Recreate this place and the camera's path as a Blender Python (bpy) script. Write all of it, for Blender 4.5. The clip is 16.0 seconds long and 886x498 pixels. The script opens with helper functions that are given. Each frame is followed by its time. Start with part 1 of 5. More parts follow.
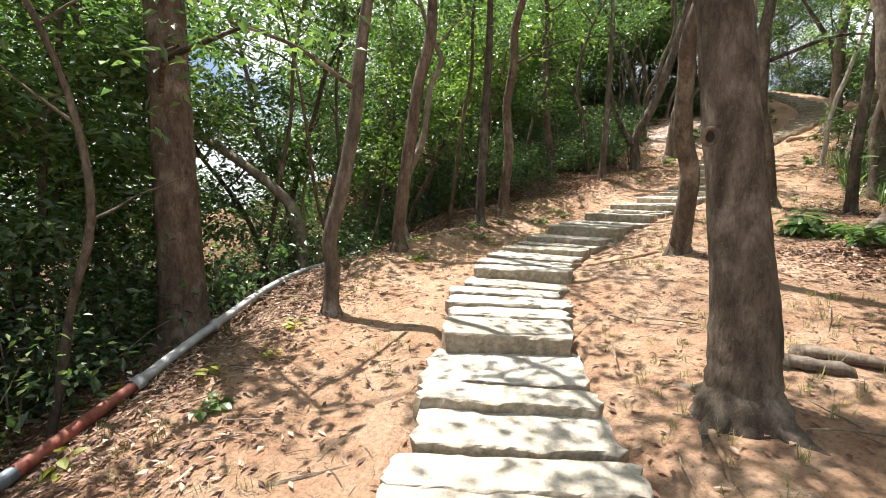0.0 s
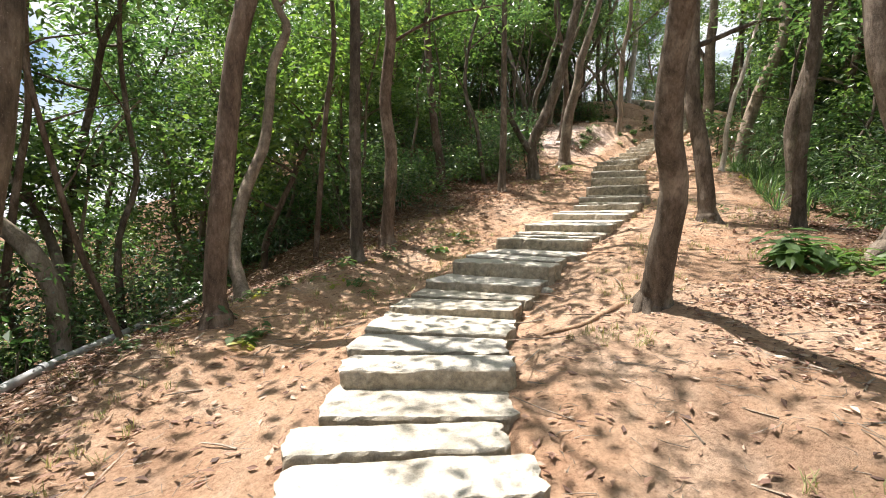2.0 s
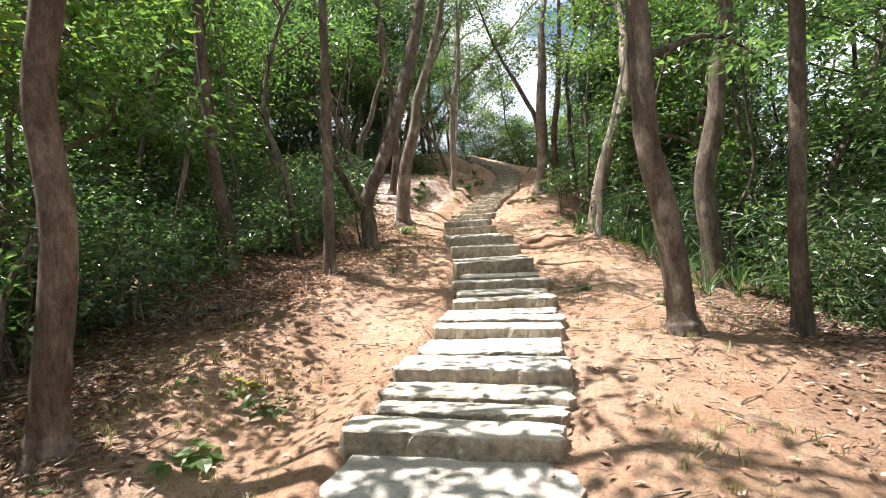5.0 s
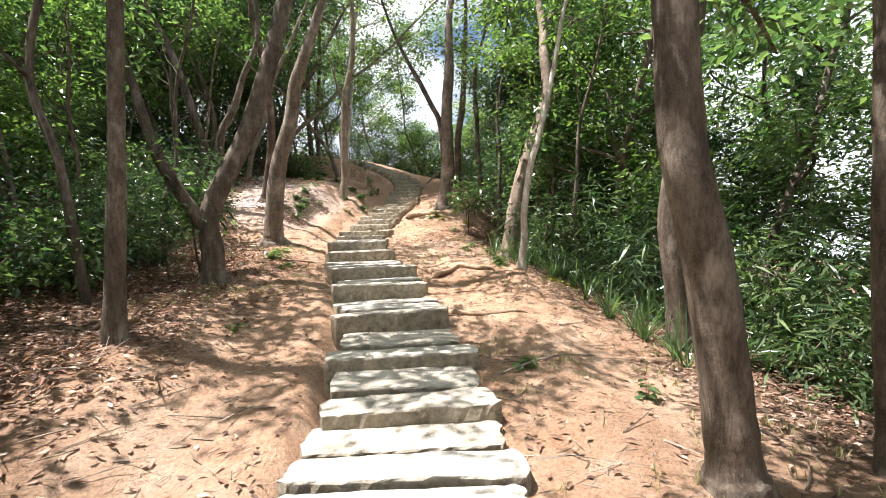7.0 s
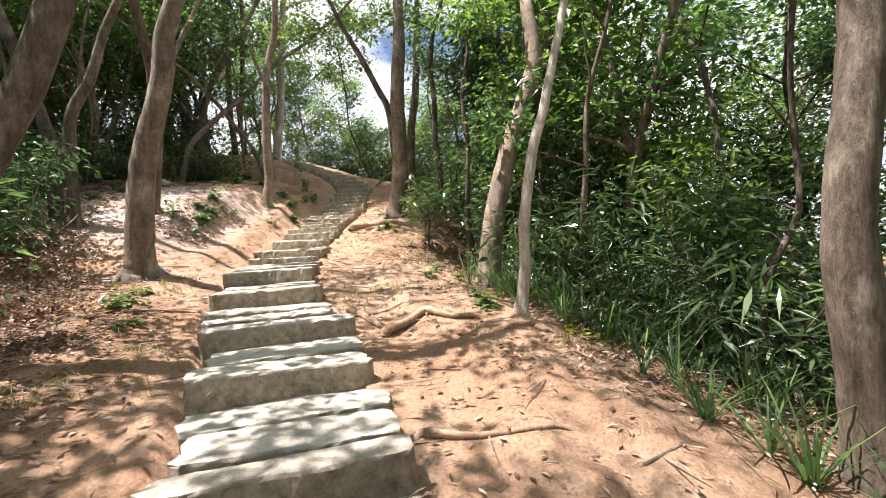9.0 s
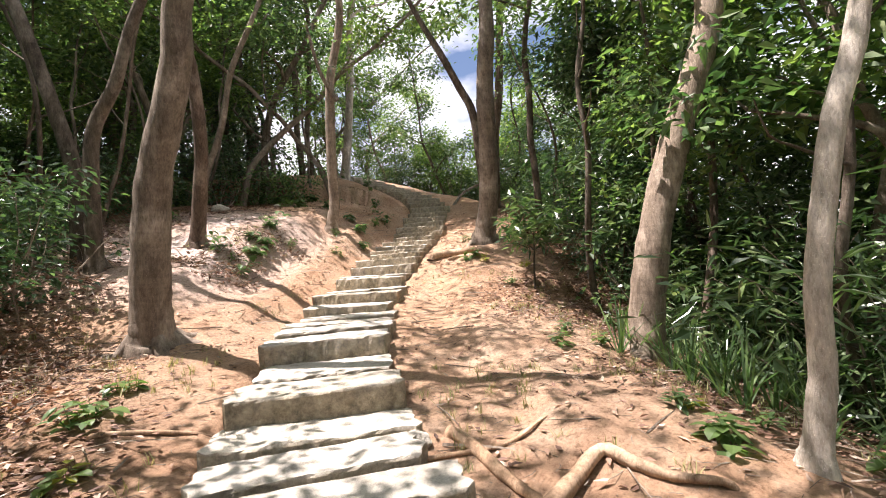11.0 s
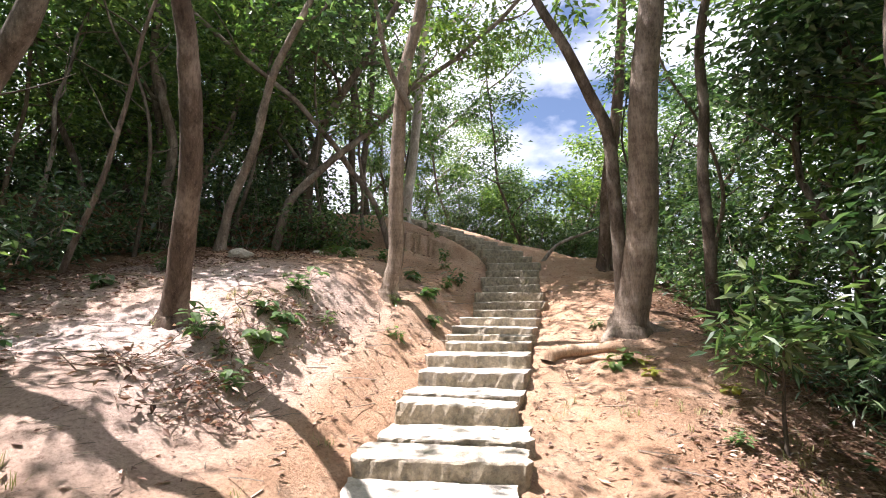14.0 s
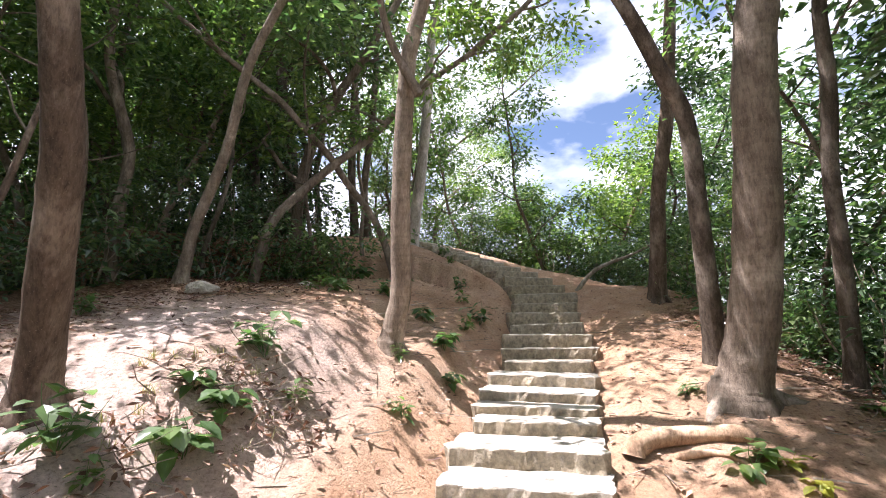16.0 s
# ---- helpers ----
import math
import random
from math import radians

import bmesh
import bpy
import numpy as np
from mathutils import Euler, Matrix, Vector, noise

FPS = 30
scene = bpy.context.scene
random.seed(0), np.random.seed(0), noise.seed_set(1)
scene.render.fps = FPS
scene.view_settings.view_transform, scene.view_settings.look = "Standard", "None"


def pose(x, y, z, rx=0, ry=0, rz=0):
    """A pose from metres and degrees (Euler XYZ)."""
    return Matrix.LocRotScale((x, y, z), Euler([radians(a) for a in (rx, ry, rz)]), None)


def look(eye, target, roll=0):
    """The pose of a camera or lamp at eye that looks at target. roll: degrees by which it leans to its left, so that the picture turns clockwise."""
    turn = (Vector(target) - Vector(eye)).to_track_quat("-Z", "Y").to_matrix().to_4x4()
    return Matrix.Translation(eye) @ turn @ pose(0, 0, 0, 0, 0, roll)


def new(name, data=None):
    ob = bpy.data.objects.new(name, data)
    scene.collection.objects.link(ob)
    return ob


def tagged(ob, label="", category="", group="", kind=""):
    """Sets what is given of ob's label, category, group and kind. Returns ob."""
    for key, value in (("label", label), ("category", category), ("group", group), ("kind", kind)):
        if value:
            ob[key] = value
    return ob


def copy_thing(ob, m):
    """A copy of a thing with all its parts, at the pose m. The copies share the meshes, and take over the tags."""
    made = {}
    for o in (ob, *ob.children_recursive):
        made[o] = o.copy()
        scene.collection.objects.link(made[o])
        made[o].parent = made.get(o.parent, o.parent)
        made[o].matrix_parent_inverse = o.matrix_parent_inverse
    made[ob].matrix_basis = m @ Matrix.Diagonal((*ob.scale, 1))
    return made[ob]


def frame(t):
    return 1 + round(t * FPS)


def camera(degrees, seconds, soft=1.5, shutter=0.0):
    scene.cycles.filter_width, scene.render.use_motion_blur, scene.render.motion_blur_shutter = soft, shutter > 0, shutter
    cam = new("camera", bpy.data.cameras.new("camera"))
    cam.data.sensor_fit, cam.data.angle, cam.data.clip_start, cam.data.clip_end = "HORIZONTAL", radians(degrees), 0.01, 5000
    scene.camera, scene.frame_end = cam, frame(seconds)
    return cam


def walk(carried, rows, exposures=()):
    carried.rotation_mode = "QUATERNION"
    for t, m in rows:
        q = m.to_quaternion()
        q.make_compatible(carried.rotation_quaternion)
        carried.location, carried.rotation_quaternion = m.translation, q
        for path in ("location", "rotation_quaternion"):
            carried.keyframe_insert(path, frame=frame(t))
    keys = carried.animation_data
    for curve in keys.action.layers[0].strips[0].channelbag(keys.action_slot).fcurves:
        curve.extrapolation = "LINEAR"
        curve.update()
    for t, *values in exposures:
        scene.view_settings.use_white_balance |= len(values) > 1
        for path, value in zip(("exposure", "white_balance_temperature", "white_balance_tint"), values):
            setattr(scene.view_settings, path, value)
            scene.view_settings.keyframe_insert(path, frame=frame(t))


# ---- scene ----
cam = camera(87.0, 16.0, 1.0)
PATH = [
    (0, (0.027, 0.123, 1.517), (0.033, 2.11, 1.287), 0.4),
    (0.5, (0.077, 0.697, 1.55), (0.285, 2.679, 1.376), 0.0),
    (1, (0.12, 1.361, 1.563), (0.437, 3.329, 1.393), -0.1),
    (1.5, (0.2, 2.032, 1.669), (0.627, 3.978, 1.491), 0.0),
    (2, (0.388, 2.721, 1.72), (0.869, 4.652, 1.523), -1.4),
    (2.5, (0.494, 3.434, 1.816), (1.049, 5.347, 1.639), -1.5),
    (3, (0.689, 4.075, 1.993), (1.332, 5.966, 1.892), -1.4),
    (3.5, (0.829, 4.666, 2.103), (1.559, 6.528, 2.088), -1.6),
    (4, (1.02, 5.216, 2.074), (1.907, 7.008, 2.113), -1.6),
    (4.5, (1.311, 5.755, 2.072), (2.328, 7.477, 2.103), -2.7),
    (5, (1.616, 6.313, 2.243), (2.802, 7.923, 2.232), -3.0),
    (7.5, (3.641, 8.426, 2.704), (5.232, 9.638, 2.697), -2.2),
    (8, (4.204, 8.899, 2.815), (5.858, 10.023, 2.789), -2.7),
    (10.5, (6.273, 11.045, 3.185), (7.798, 12.337, 3.285), -4.3),
    (11, (6.596, 11.503, 3.357), (8.054, 12.868, 3.45), -4.0),
    (11.5, (6.965, 11.925, 3.48), (8.382, 13.334, 3.553), -3.0),
    (12, (7.27, 12.411, 3.565), (8.621, 13.883, 3.665), -1.8),
    (12.5, (7.557, 12.881, 3.682), (8.883, 14.368, 3.851), -1.3),
    (13, (7.767, 13.442, 3.835), (9.035, 14.965, 4.103), -0.7),
    (13.5, (7.991, 13.898, 3.96), (9.268, 15.416, 4.221), 0.1),
    (14, (8.278, 14.305, 4.06), (9.59, 15.787, 4.347), -0.2),
    (14.5, (8.504, 14.713, 4.192), (9.821, 16.186, 4.502), -0.4),
    (15, (8.755, 14.99, 4.31), (10.065, 16.458, 4.67), -0.3),
    (15.5, (8.994, 15.336, 4.332), (10.254, 16.834, 4.742), 0.4),
    (16, (9.294, 15.668, 4.405), (10.571, 17.158, 4.789), -0.6),
]
walk(cam, [(t, look(eye, target, roll)) for t, eye, target, roll in PATH], [(0, 1.4, 6400, 12), (3, 1.45, 6300, 13), (5, 1.6, 6150, 14), (8, 1.65, 6200, 16), (10.5, 1.65, 6450, 20), (12.5, 1.7, 6350, 21), (14, 1.8, 6150, 21), (16, 1.95, 6000, 22)])

# ---- lie of the land: a stepped path along a ridge, with a cross slope on either side ----
# along the path: x, y, height of the tread
TRAIL = [(-0.3, -7.91, -0.84), (0.12, -0.91, -0.09), (0.38, 2.09, 0.14), (0.54, 3.49, 0.29), (0.89, 5.55, 0.57), (1.73, 7.18, 0.76),
         (3.02, 8.41, 1.13), (4.4, 9.57, 1.42), (6.03, 11.22, 1.74), (7.29, 12.85, 2.2), (8.13, 14.19, 2.52), (9.17, 15.52, 2.81),
         (10.27, 16.73, 3.02), (11.32, 17.58, 3.33), (12.53, 18.38, 3.74), (14.1, 19.4, 4.22), (15.9, 20.8, 4.98), (16.55, 21.4, 5.36), (16.85, 22.3, 5.78),
         (16.97, 23.4, 6.2), (17.0, 24.4, 6.6), (16.95, 25.5, 6.98), (16.9, 27.5, 7.4), (16.8, 31.0, 7.8), (16.5, 40.0, 8.1), (16.0, 70.0, 8.25)]


def smooth_trail(rows, step=0.1):
    """Catmull-Rom through the rows, resampled evenly: places and distances along."""
    p = np.array(rows, float)
    p = np.vstack([2 * p[0] - p[1], p, 2 * p[-1] - p[-2]])
    out = []
    for i in range(1, len(p) - 2):
        for t in np.linspace(0, 1, 30, endpoint=False):
            a, b, c, d = p[i - 1:i + 3]
            out.append(0.5 * (2 * b + (c - a) * t + (2 * a - 5 * b + 4 * c - d) * t * t + (3 * b - a - 3 * c + d) * t ** 3))
    out = np.array(out)
    s = np.r_[0, np.cumsum(np.hypot(*np.diff(out[:, :2], axis=0).T))]
    at = np.arange(0, s[-1], step)
    return np.stack([np.interp(at, s, out[:, k]) for k in range(3)], 1), at


TRACK, TRACK_S = smooth_trail(TRAIL)
TRACK_DIR = np.gradient(TRACK[:, :2], axis=0)
TRACK_DIR /= np.linalg.norm(TRACK_DIR, axis=1)[:, None]

# cross slope: height over the tread at these distances to the right (left: minus), by distance along the path
ACROSS = [-12, -5, -2.3, -1.2, 1.2, 2.3, 5, 12]
SLOPES = {
    0: (-2.5, -1.0, -0.25, -0.10, 0.05, 0.15, 0.10, -0.5),
    9: (-3.5, -1.1, -0.35, -0.12, 0.05, 0.20, 0.30, 0.2),
    12: (-3.5, -1.1, -0.20, -0.15, 0.02, 0.15, 0.40, 0.3),
    15: (-3.0, -0.8, 0.00, -0.15, 0.05, 0.10, 0.30, 0.0),
    18: (-2.0, -0.1, 0.00, -0.20, 0.00, -0.15, -0.10, -1.0),
    21: (-0.5, 0.15, 0.18, -0.08, 0.00, -0.15, -0.70, -3.0),
    24: (-0.3, 0.10, -0.05, -0.05, 0.03, 0.08, -0.90, -4.0),
    26: (0.3, 0.20, -0.10, 0.05, 0.00, -0.10, -1.00, -4.0),
    28.3: (1.4, 0.95, 0.65, 0.20, -0.05, -0.15, -1.10, -4.0),
    30: (1.7, 1.25, 0.98, 0.28, -0.05, -0.18, -1.10, -4.0),
    32: (1.4, 1.30, 0.95, 0.42, 0.08, 0.05, -0.80, -4.0),
    34: (0.9, 0.95, 0.70, 0.36, 0.10, 0.02, -0.90, -4.0),
    36: (0.2, 0.30, 0.40, 0.22, 0.05, 0.00, -0.90, -4.0),
    38: (-0.5, -0.40, 0.05, 0.06, 0.05, 0.00, -0.90, -4.0),
    41: (-0.9, -0.60, -0.15, -0.05, 0.05, 0.00, -0.90, -4.0),
}
SLOPE_S, SLOPE_Z = np.array(list(SLOPES), float), np.array(list(SLOPES.values()))


def trail_coords(x, y):
    """Distance along the path, distance to its right and the tread's height there."""
    x, y = np.atleast_1d(np.asarray(x, float)), np.atleast_1d(np.asarray(y, float))
    s, d, z = np.empty(len(x)), np.empty(len(x)), np.empty(len(x))
    for a in range(0, len(x), 4000):
        b = slice(a, a + 4000)
        near = ((x[b, None] - TRACK[None, ::3, 0]) ** 2 + (y[b, None] - TRACK[None, ::3, 1]) ** 2).argmin(1) * 3
        t = TRACK_DIR[near]
        ox, oy = x[b] - TRACK[near, 0], y[b] - TRACK[near, 1]
        along = np.clip(ox * t[:, 0] + oy * t[:, 1], -0.2, 0.2)
        s[b] = TRACK_S[near] + along
        d[b] = ox * t[:, 1] - oy * t[:, 0]
        z[b] = np.interp(s[b], TRACK_S, TRACK[:, 2])
    return s, d, z


def ground(x, y):
    """Height of the bare ground, without its small bumps."""
    s, d, z = trail_coords(x, y)
    rows = np.clip(np.interp(s, SLOPE_S, np.arange(len(SLOPE_S))), 0, len(SLOPE_S) - 1.001)
    i = rows.astype(int)
    w = (rows - i)
    w = w * w * (3 - 2 * w)
    knots = [-12, -5, -2.3, -1.2, -0.6, 0.6, 1.2, 2.3, 5, 12]
    table = np.hstack([SLOPE_Z[:, :4], np.full((len(SLOPE_Z), 2), -0.07), SLOPE_Z[:, 4:]])
    k = np.clip(np.interp(d, knots, np.arange(10)), 0, 8.999)
    j = k.astype(int)
    u = k - j
    u = np.where((j > 1) & (j < 7), u * u * (3 - 2 * u), u)
    low = table[i, j] * (1 - u) + table[i, j + 1] * u
    high = table[i + 1, j] * (1 - u) + table[i + 1, j + 1] * u
    out = np.maximum(np.abs(d) - 12, 0)
    return z + low * (1 - w) + high * w - 40 * (1 - np.exp(-out / 110))

# ---- sky, sun ----
world = bpy.data.worlds.new("sky")
scene.world = world
world.use_nodes = True
wn, wl = world.node_tree.nodes, world.node_tree.links
wn.clear()
SUN_AZ, SUN_EL = radians(-40), radians(68)  # azimuth from +y towards +x
sky = wn.new("ShaderNodeTexSky")
sky.sky_type, sky.sun_disc, sky.sun_elevation, sky.sun_rotation = "NISHITA", False, SUN_EL, SUN_AZ
wcoord = wn.new("ShaderNodeTexCoord")
wstretch = wn.new("ShaderNodeMapping")
wstretch.inputs["Scale"].default_value = (1.6, 1.6, 3.2)
wnoise = wn.new("ShaderNodeTexNoise")
wnoise.inputs["Scale"].default_value, wnoise.inputs["Detail"].default_value = 2.2, 7
wramp = wn.new("ShaderNodeValToRGB")
wramp.color_ramp.elements[0].position, wramp.color_ramp.elements[1].position = 0.39, 0.56
wmix = wn.new("ShaderNodeMixRGB")
wmix.inputs["Color2"].default_value = (10.5, 10.7, 11.0, 1)
wbg = wn.new("ShaderNodeBackground")
wbg.inputs["Strength"].default_value = 0.05
wout = wn.new("ShaderNodeOutputWorld")
wl.new(wcoord.outputs["Generated"], wstretch.inputs["Vector"])
wl.new(wstretch.outputs["Vector"], wnoise.inputs["Vector"])
wl.new(wnoise.outputs["Fac"], wramp.inputs["Fac"])
wl.new(wramp.outputs["Color"], wmix.inputs["Fac"])
wl.new(sky.outputs["Color"], wmix.inputs["Color1"])
wl.new(wmix.outputs["Color"], wbg.inputs["Color"])
wl.new(wbg.outputs["Background"], wout.inputs["Surface"])

sun_data = bpy.data.lights.new("sun", "SUN")
sun_data.energy, sun_data.angle, sun_data.color = 5.0, radians(0.53), (1.0, 0.95, 0.87)
sun = new("sun", sun_data)
sun.matrix_world = look((0, 0, 60), (-math.sin(SUN_AZ) * math.cos(SUN_EL), -math.cos(SUN_AZ) * math.cos(SUN_EL), 60 - math.sin(SUN_EL)))


# ---- materials ----
def material(name, rough=0.8, spec=0.3):
    m = bpy.data.materials.new(name)
    m.use_nodes = True
    b = m.node_tree.nodes["Principled BSDF"]
    b.inputs["Roughness"].default_value = rough
    b.inputs["Specular IOR Level"].default_value = spec
    return m, m.node_tree.nodes, m.node_tree.links, b


def noise_node(nodes, links, scale, detail=5, rough=0.55, stretch=None):
    """Noise in object metres; returns its factor."""
    co = nodes.new("ShaderNodeTexCoord")
    tex = nodes.new("ShaderNodeTexNoise")
    tex.inputs["Scale"].default_value, tex.inputs["Detail"].default_value, tex.inputs["Roughness"].default_value = scale, detail, rough
    if stretch:
        mp = nodes.new("ShaderNodeMapping")
        mp.inputs["Scale"].default_value = stretch
        links.new(co.outputs["Object"], mp.inputs["Vector"])
        links.new(mp.outputs["Vector"], tex.inputs["Vector"])
    else:
        links.new(co.outputs["Object"], tex.inputs["Vector"])
    return tex.outputs["Fac"]


def ramp(nodes, links, fac, stops):
    r = nodes.new("ShaderNodeValToRGB")
    els = r.color_ramp.elements
    while len(els) < len(stops):
        els.new(0.5)
    for e, (at, col) in zip(els, stops):
        e.position, e.color = at, (*col, 1)
    links.new(fac, r.inputs["Fac"])
    return r.outputs["Color"]


def blend(nodes, links, fac, a, b, how="MIX"):
    m = nodes.new("ShaderNodeMixRGB")
    m.blend_type = how
    for sock, v in (("Fac", fac), ("Color1", a), ("Color2", b)):
        if isinstance(v, (int, float)):
            m.inputs[sock].default_value = v
        elif isinstance(v, tuple):
            m.inputs[sock].default_value = (*v, 1)
        else:
            links.new(v, m.inputs[sock])
    return m.outputs["Color"]


def bump(nodes, links, bsdf, height, strength, distance):
    b = nodes.new("ShaderNodeBump")
    b.inputs["Strength"].default_value, b.inputs["Distance"].default_value = strength, distance
    links.new(height, b.inputs["Height"])
    links.new(b.outputs["Normal"], bsdf.inputs["Normal"])


def soil_material():
    m, n, l, b = material("bare_sandy_soil", 0.95, 0.1)
    big = noise_node(n, l, 0.55, 4)
    mid = noise_node(n, l, 3.5, 6, 0.65)
    fine = noise_node(n, l, 38, 6, 0.7)
    grit = noise_node(n, l, 170, 3, 0.6)
    base = ramp(n, l, big, [(0.3, (0.47, 0.27, 0.16)), (0.5, (0.54, 0.35, 0.23)), (0.68, (0.58, 0.42, 0.31))])
    tone = ramp(n, l, mid, [(0.3, (0.38, 0.21, 0.13)), (0.5, (0.53, 0.35, 0.23)), (0.72, (0.66, 0.50, 0.38))])
    col = blend(n, l, 0.5, base, tone)
    pale = n.new("ShaderNodeAttribute")
    pale.attribute_name = "pale"
    col = blend(n, l, pale.outputs["Fac"], col, blend(n, l, mid, (0.56, 0.44, 0.39), (0.76, 0.64, 0.58)))
    col = blend(n, l, 0.8, col, ramp(n, l, fine, [(0.30, (0.40, 0.33, 0.29)), (0.47, (0.88, 0.86, 0.84)), (0.6, (1.08, 1.06, 1.04)), (0.74, (1.3, 1.27, 1.25))]), "MULTIPLY")
    crumbs = noise_node(n, l, 21, 8, 0.82)
    col = blend(n, l, ramp(n, l, crumbs, [(0.33, (0.75, 0.75, 0.75)), (0.42, (0, 0, 0))]), col, (0.17, 0.09, 0.055))
    col = blend(n, l, ramp(n, l, crumbs, [(0.60, (0, 0, 0)), (0.70, (0.65, 0.65, 0.65))]), col, (0.68, 0.56, 0.46))
    litter = n.new("ShaderNodeAttribute")
    litter.attribute_name = "litter"
    spots = n.new("ShaderNodeMath")
    spots.operation = "MULTIPLY"
    l.new(litter.outputs["Fac"], spots.inputs[0])
    l.new(ramp(n, l, noise_node(n, l, 14, 6, 0.75), [(0.36, (0.45, 0.45, 0.45)), (0.55, (1, 1, 1))]), spots.inputs[1])
    col = blend(n, l, spots.outputs["Value"], col, ramp(n, l, fine, [(0.3, (0.045, 0.025, 0.015)), (0.5, (0.13, 0.075, 0.045)), (0.68, (0.24, 0.15, 0.09))]))
    l.new(col, b.inputs["Base Color"])
    h = n.new("ShaderNodeMath")
    h.operation = "MULTIPLY_ADD"
    h.inputs[1].default_value = 0.25
    l.new(grit, h.inputs[0])
    l.new(fine, h.inputs[2])
    h2 = n.new("ShaderNodeMath")
    h2.operation = "MULTIPLY_ADD"
    h2.inputs[1].default_value = 1.6
    l.new(crumbs, h2.inputs[0])
    l.new(h.outputs["Value"], h2.inputs[2])
    bump(n, l, b, h2.outputs["Value"], 0.9, 0.035)
    return m


def stone_material():
    m, n, l, b = material("weathered_granite", 0.85, 0.25)
    info = n.new("ShaderNodeObjectInfo")
    tone = ramp(n, l, info.outputs["Random"], [(0.0, (0.48, 0.43, 0.355)), (0.35, (0.62, 0.57, 0.48)), (0.7, (0.57, 0.53, 0.47)), (1.0, (0.68, 0.62, 0.52))])
    stain = noise_node(n, l, 5, 7, 0.68)
    fine = noise_node(n, l, 45, 7, 0.75)
    grain = noise_node(n, l, 260, 2, 0.5)
    col = blend(n, l, 0.75, tone, ramp(n, l, stain, [(0.30, (0.40, 0.37, 0.31)), (0.43, (0.82, 0.80, 0.77)), (0.58, (1.08, 1.07, 1.06)), (0.72, (0.60, 0.60, 0.60))]), "MULTIPLY")
    col = blend(n, l, 0.6, col, ramp(n, l, fine, [(0.3, (0.42, 0.40, 0.36)), (0.5, (0.95, 0.95, 0.95)), (0.7, (1.2, 1.18, 1.15))]), "MULTIPLY")
    col = blend(n, l, 0.3, col, ramp(n, l, grain, [(0.35, (0.5, 0.5, 0.5)), (0.6, (1.2, 1.2, 1.2))]), "MULTIPLY")
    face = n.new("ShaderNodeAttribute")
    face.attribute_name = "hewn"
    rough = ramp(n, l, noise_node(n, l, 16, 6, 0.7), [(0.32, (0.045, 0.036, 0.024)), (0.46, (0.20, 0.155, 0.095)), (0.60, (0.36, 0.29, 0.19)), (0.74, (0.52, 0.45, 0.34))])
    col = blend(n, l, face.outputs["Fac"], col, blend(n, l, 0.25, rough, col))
    l.new(col, b.inputs["Base Color"])
    h = n.new("ShaderNodeMath")
    h.operation = "ADD"
    l.new(noise_node(n, l, 22, 6, 0.6), h.inputs[0])
    l.new(fine, h.inputs[1])
    bump(n, l, b, h.outputs["Value"], 0.75, 0.03)
    return m


def bark_material(name, dark, mid, light, band=0.0):
    m, n, l, b = material(name, 0.9, 0.15)
    info = n.new("ShaderNodeObjectInfo")
    grain = noise_node(n, l, 9, 7, 0.7, (1, 1, 0.35))
    lichen = noise_node(n, l, 3.2, 6, 0.65, (1, 1, 0.6))
    fine = noise_node(n, l, 55, 5, 0.7, (1, 1, 0.3))
    col = ramp(n, l, grain, [(0.28, dark), (0.5, mid), (0.74, light)])
    col = blend(n, l, ramp(n, l, lichen, [(0.52, (0, 0, 0)), (0.68, (0.6, 0.6, 0.6))]), col, tuple(min(1, 1.5 * v + 0.05) for v in light))
    col = blend(n, l, 0.55, col, ramp(n, l, fine, [(0.33, (0.40, 0.37, 0.35)), (0.5, (1.0, 1.0, 1.0)), (0.68, (1.35, 1.32, 1.28))]), "MULTIPLY")
    specks = noise_node(n, l, 120, 3, 0.7)
    col = blend(n, l, ramp(n, l, specks, [(0.62, (0, 0, 0)), (0.7, (0.5, 0.5, 0.5))]), col, tuple(min(1, 1.6 * v + 0.06) for v in light))
    rings = noise_node(n, l, 3, 3, 0.5, (0.4, 0.4, 9))
    if band:
        col = blend(n, l, band, col, ramp(n, l, rings, [(0.44, (0.5, 0.45, 0.4)), (0.52, (1.15, 1.1, 1.05))]), "MULTIPLY")
    shade = ramp(n, l, info.outputs["Random"], [(0, (0.75, 0.75, 0.75)), (1, (1.15, 1.12, 1.08))])
    l.new(blend(n, l, 1.0, col, shade, "MULTIPLY"), b.inputs["Base Color"])
    h = n.new("ShaderNodeMath")
    h.operation = "ADD"
    l.new(grain, h.inputs[0])
    l.new(fine, h.inputs[1])
    bump(n, l, b, h.outputs["Value"], 0.6, 0.02)
    return m


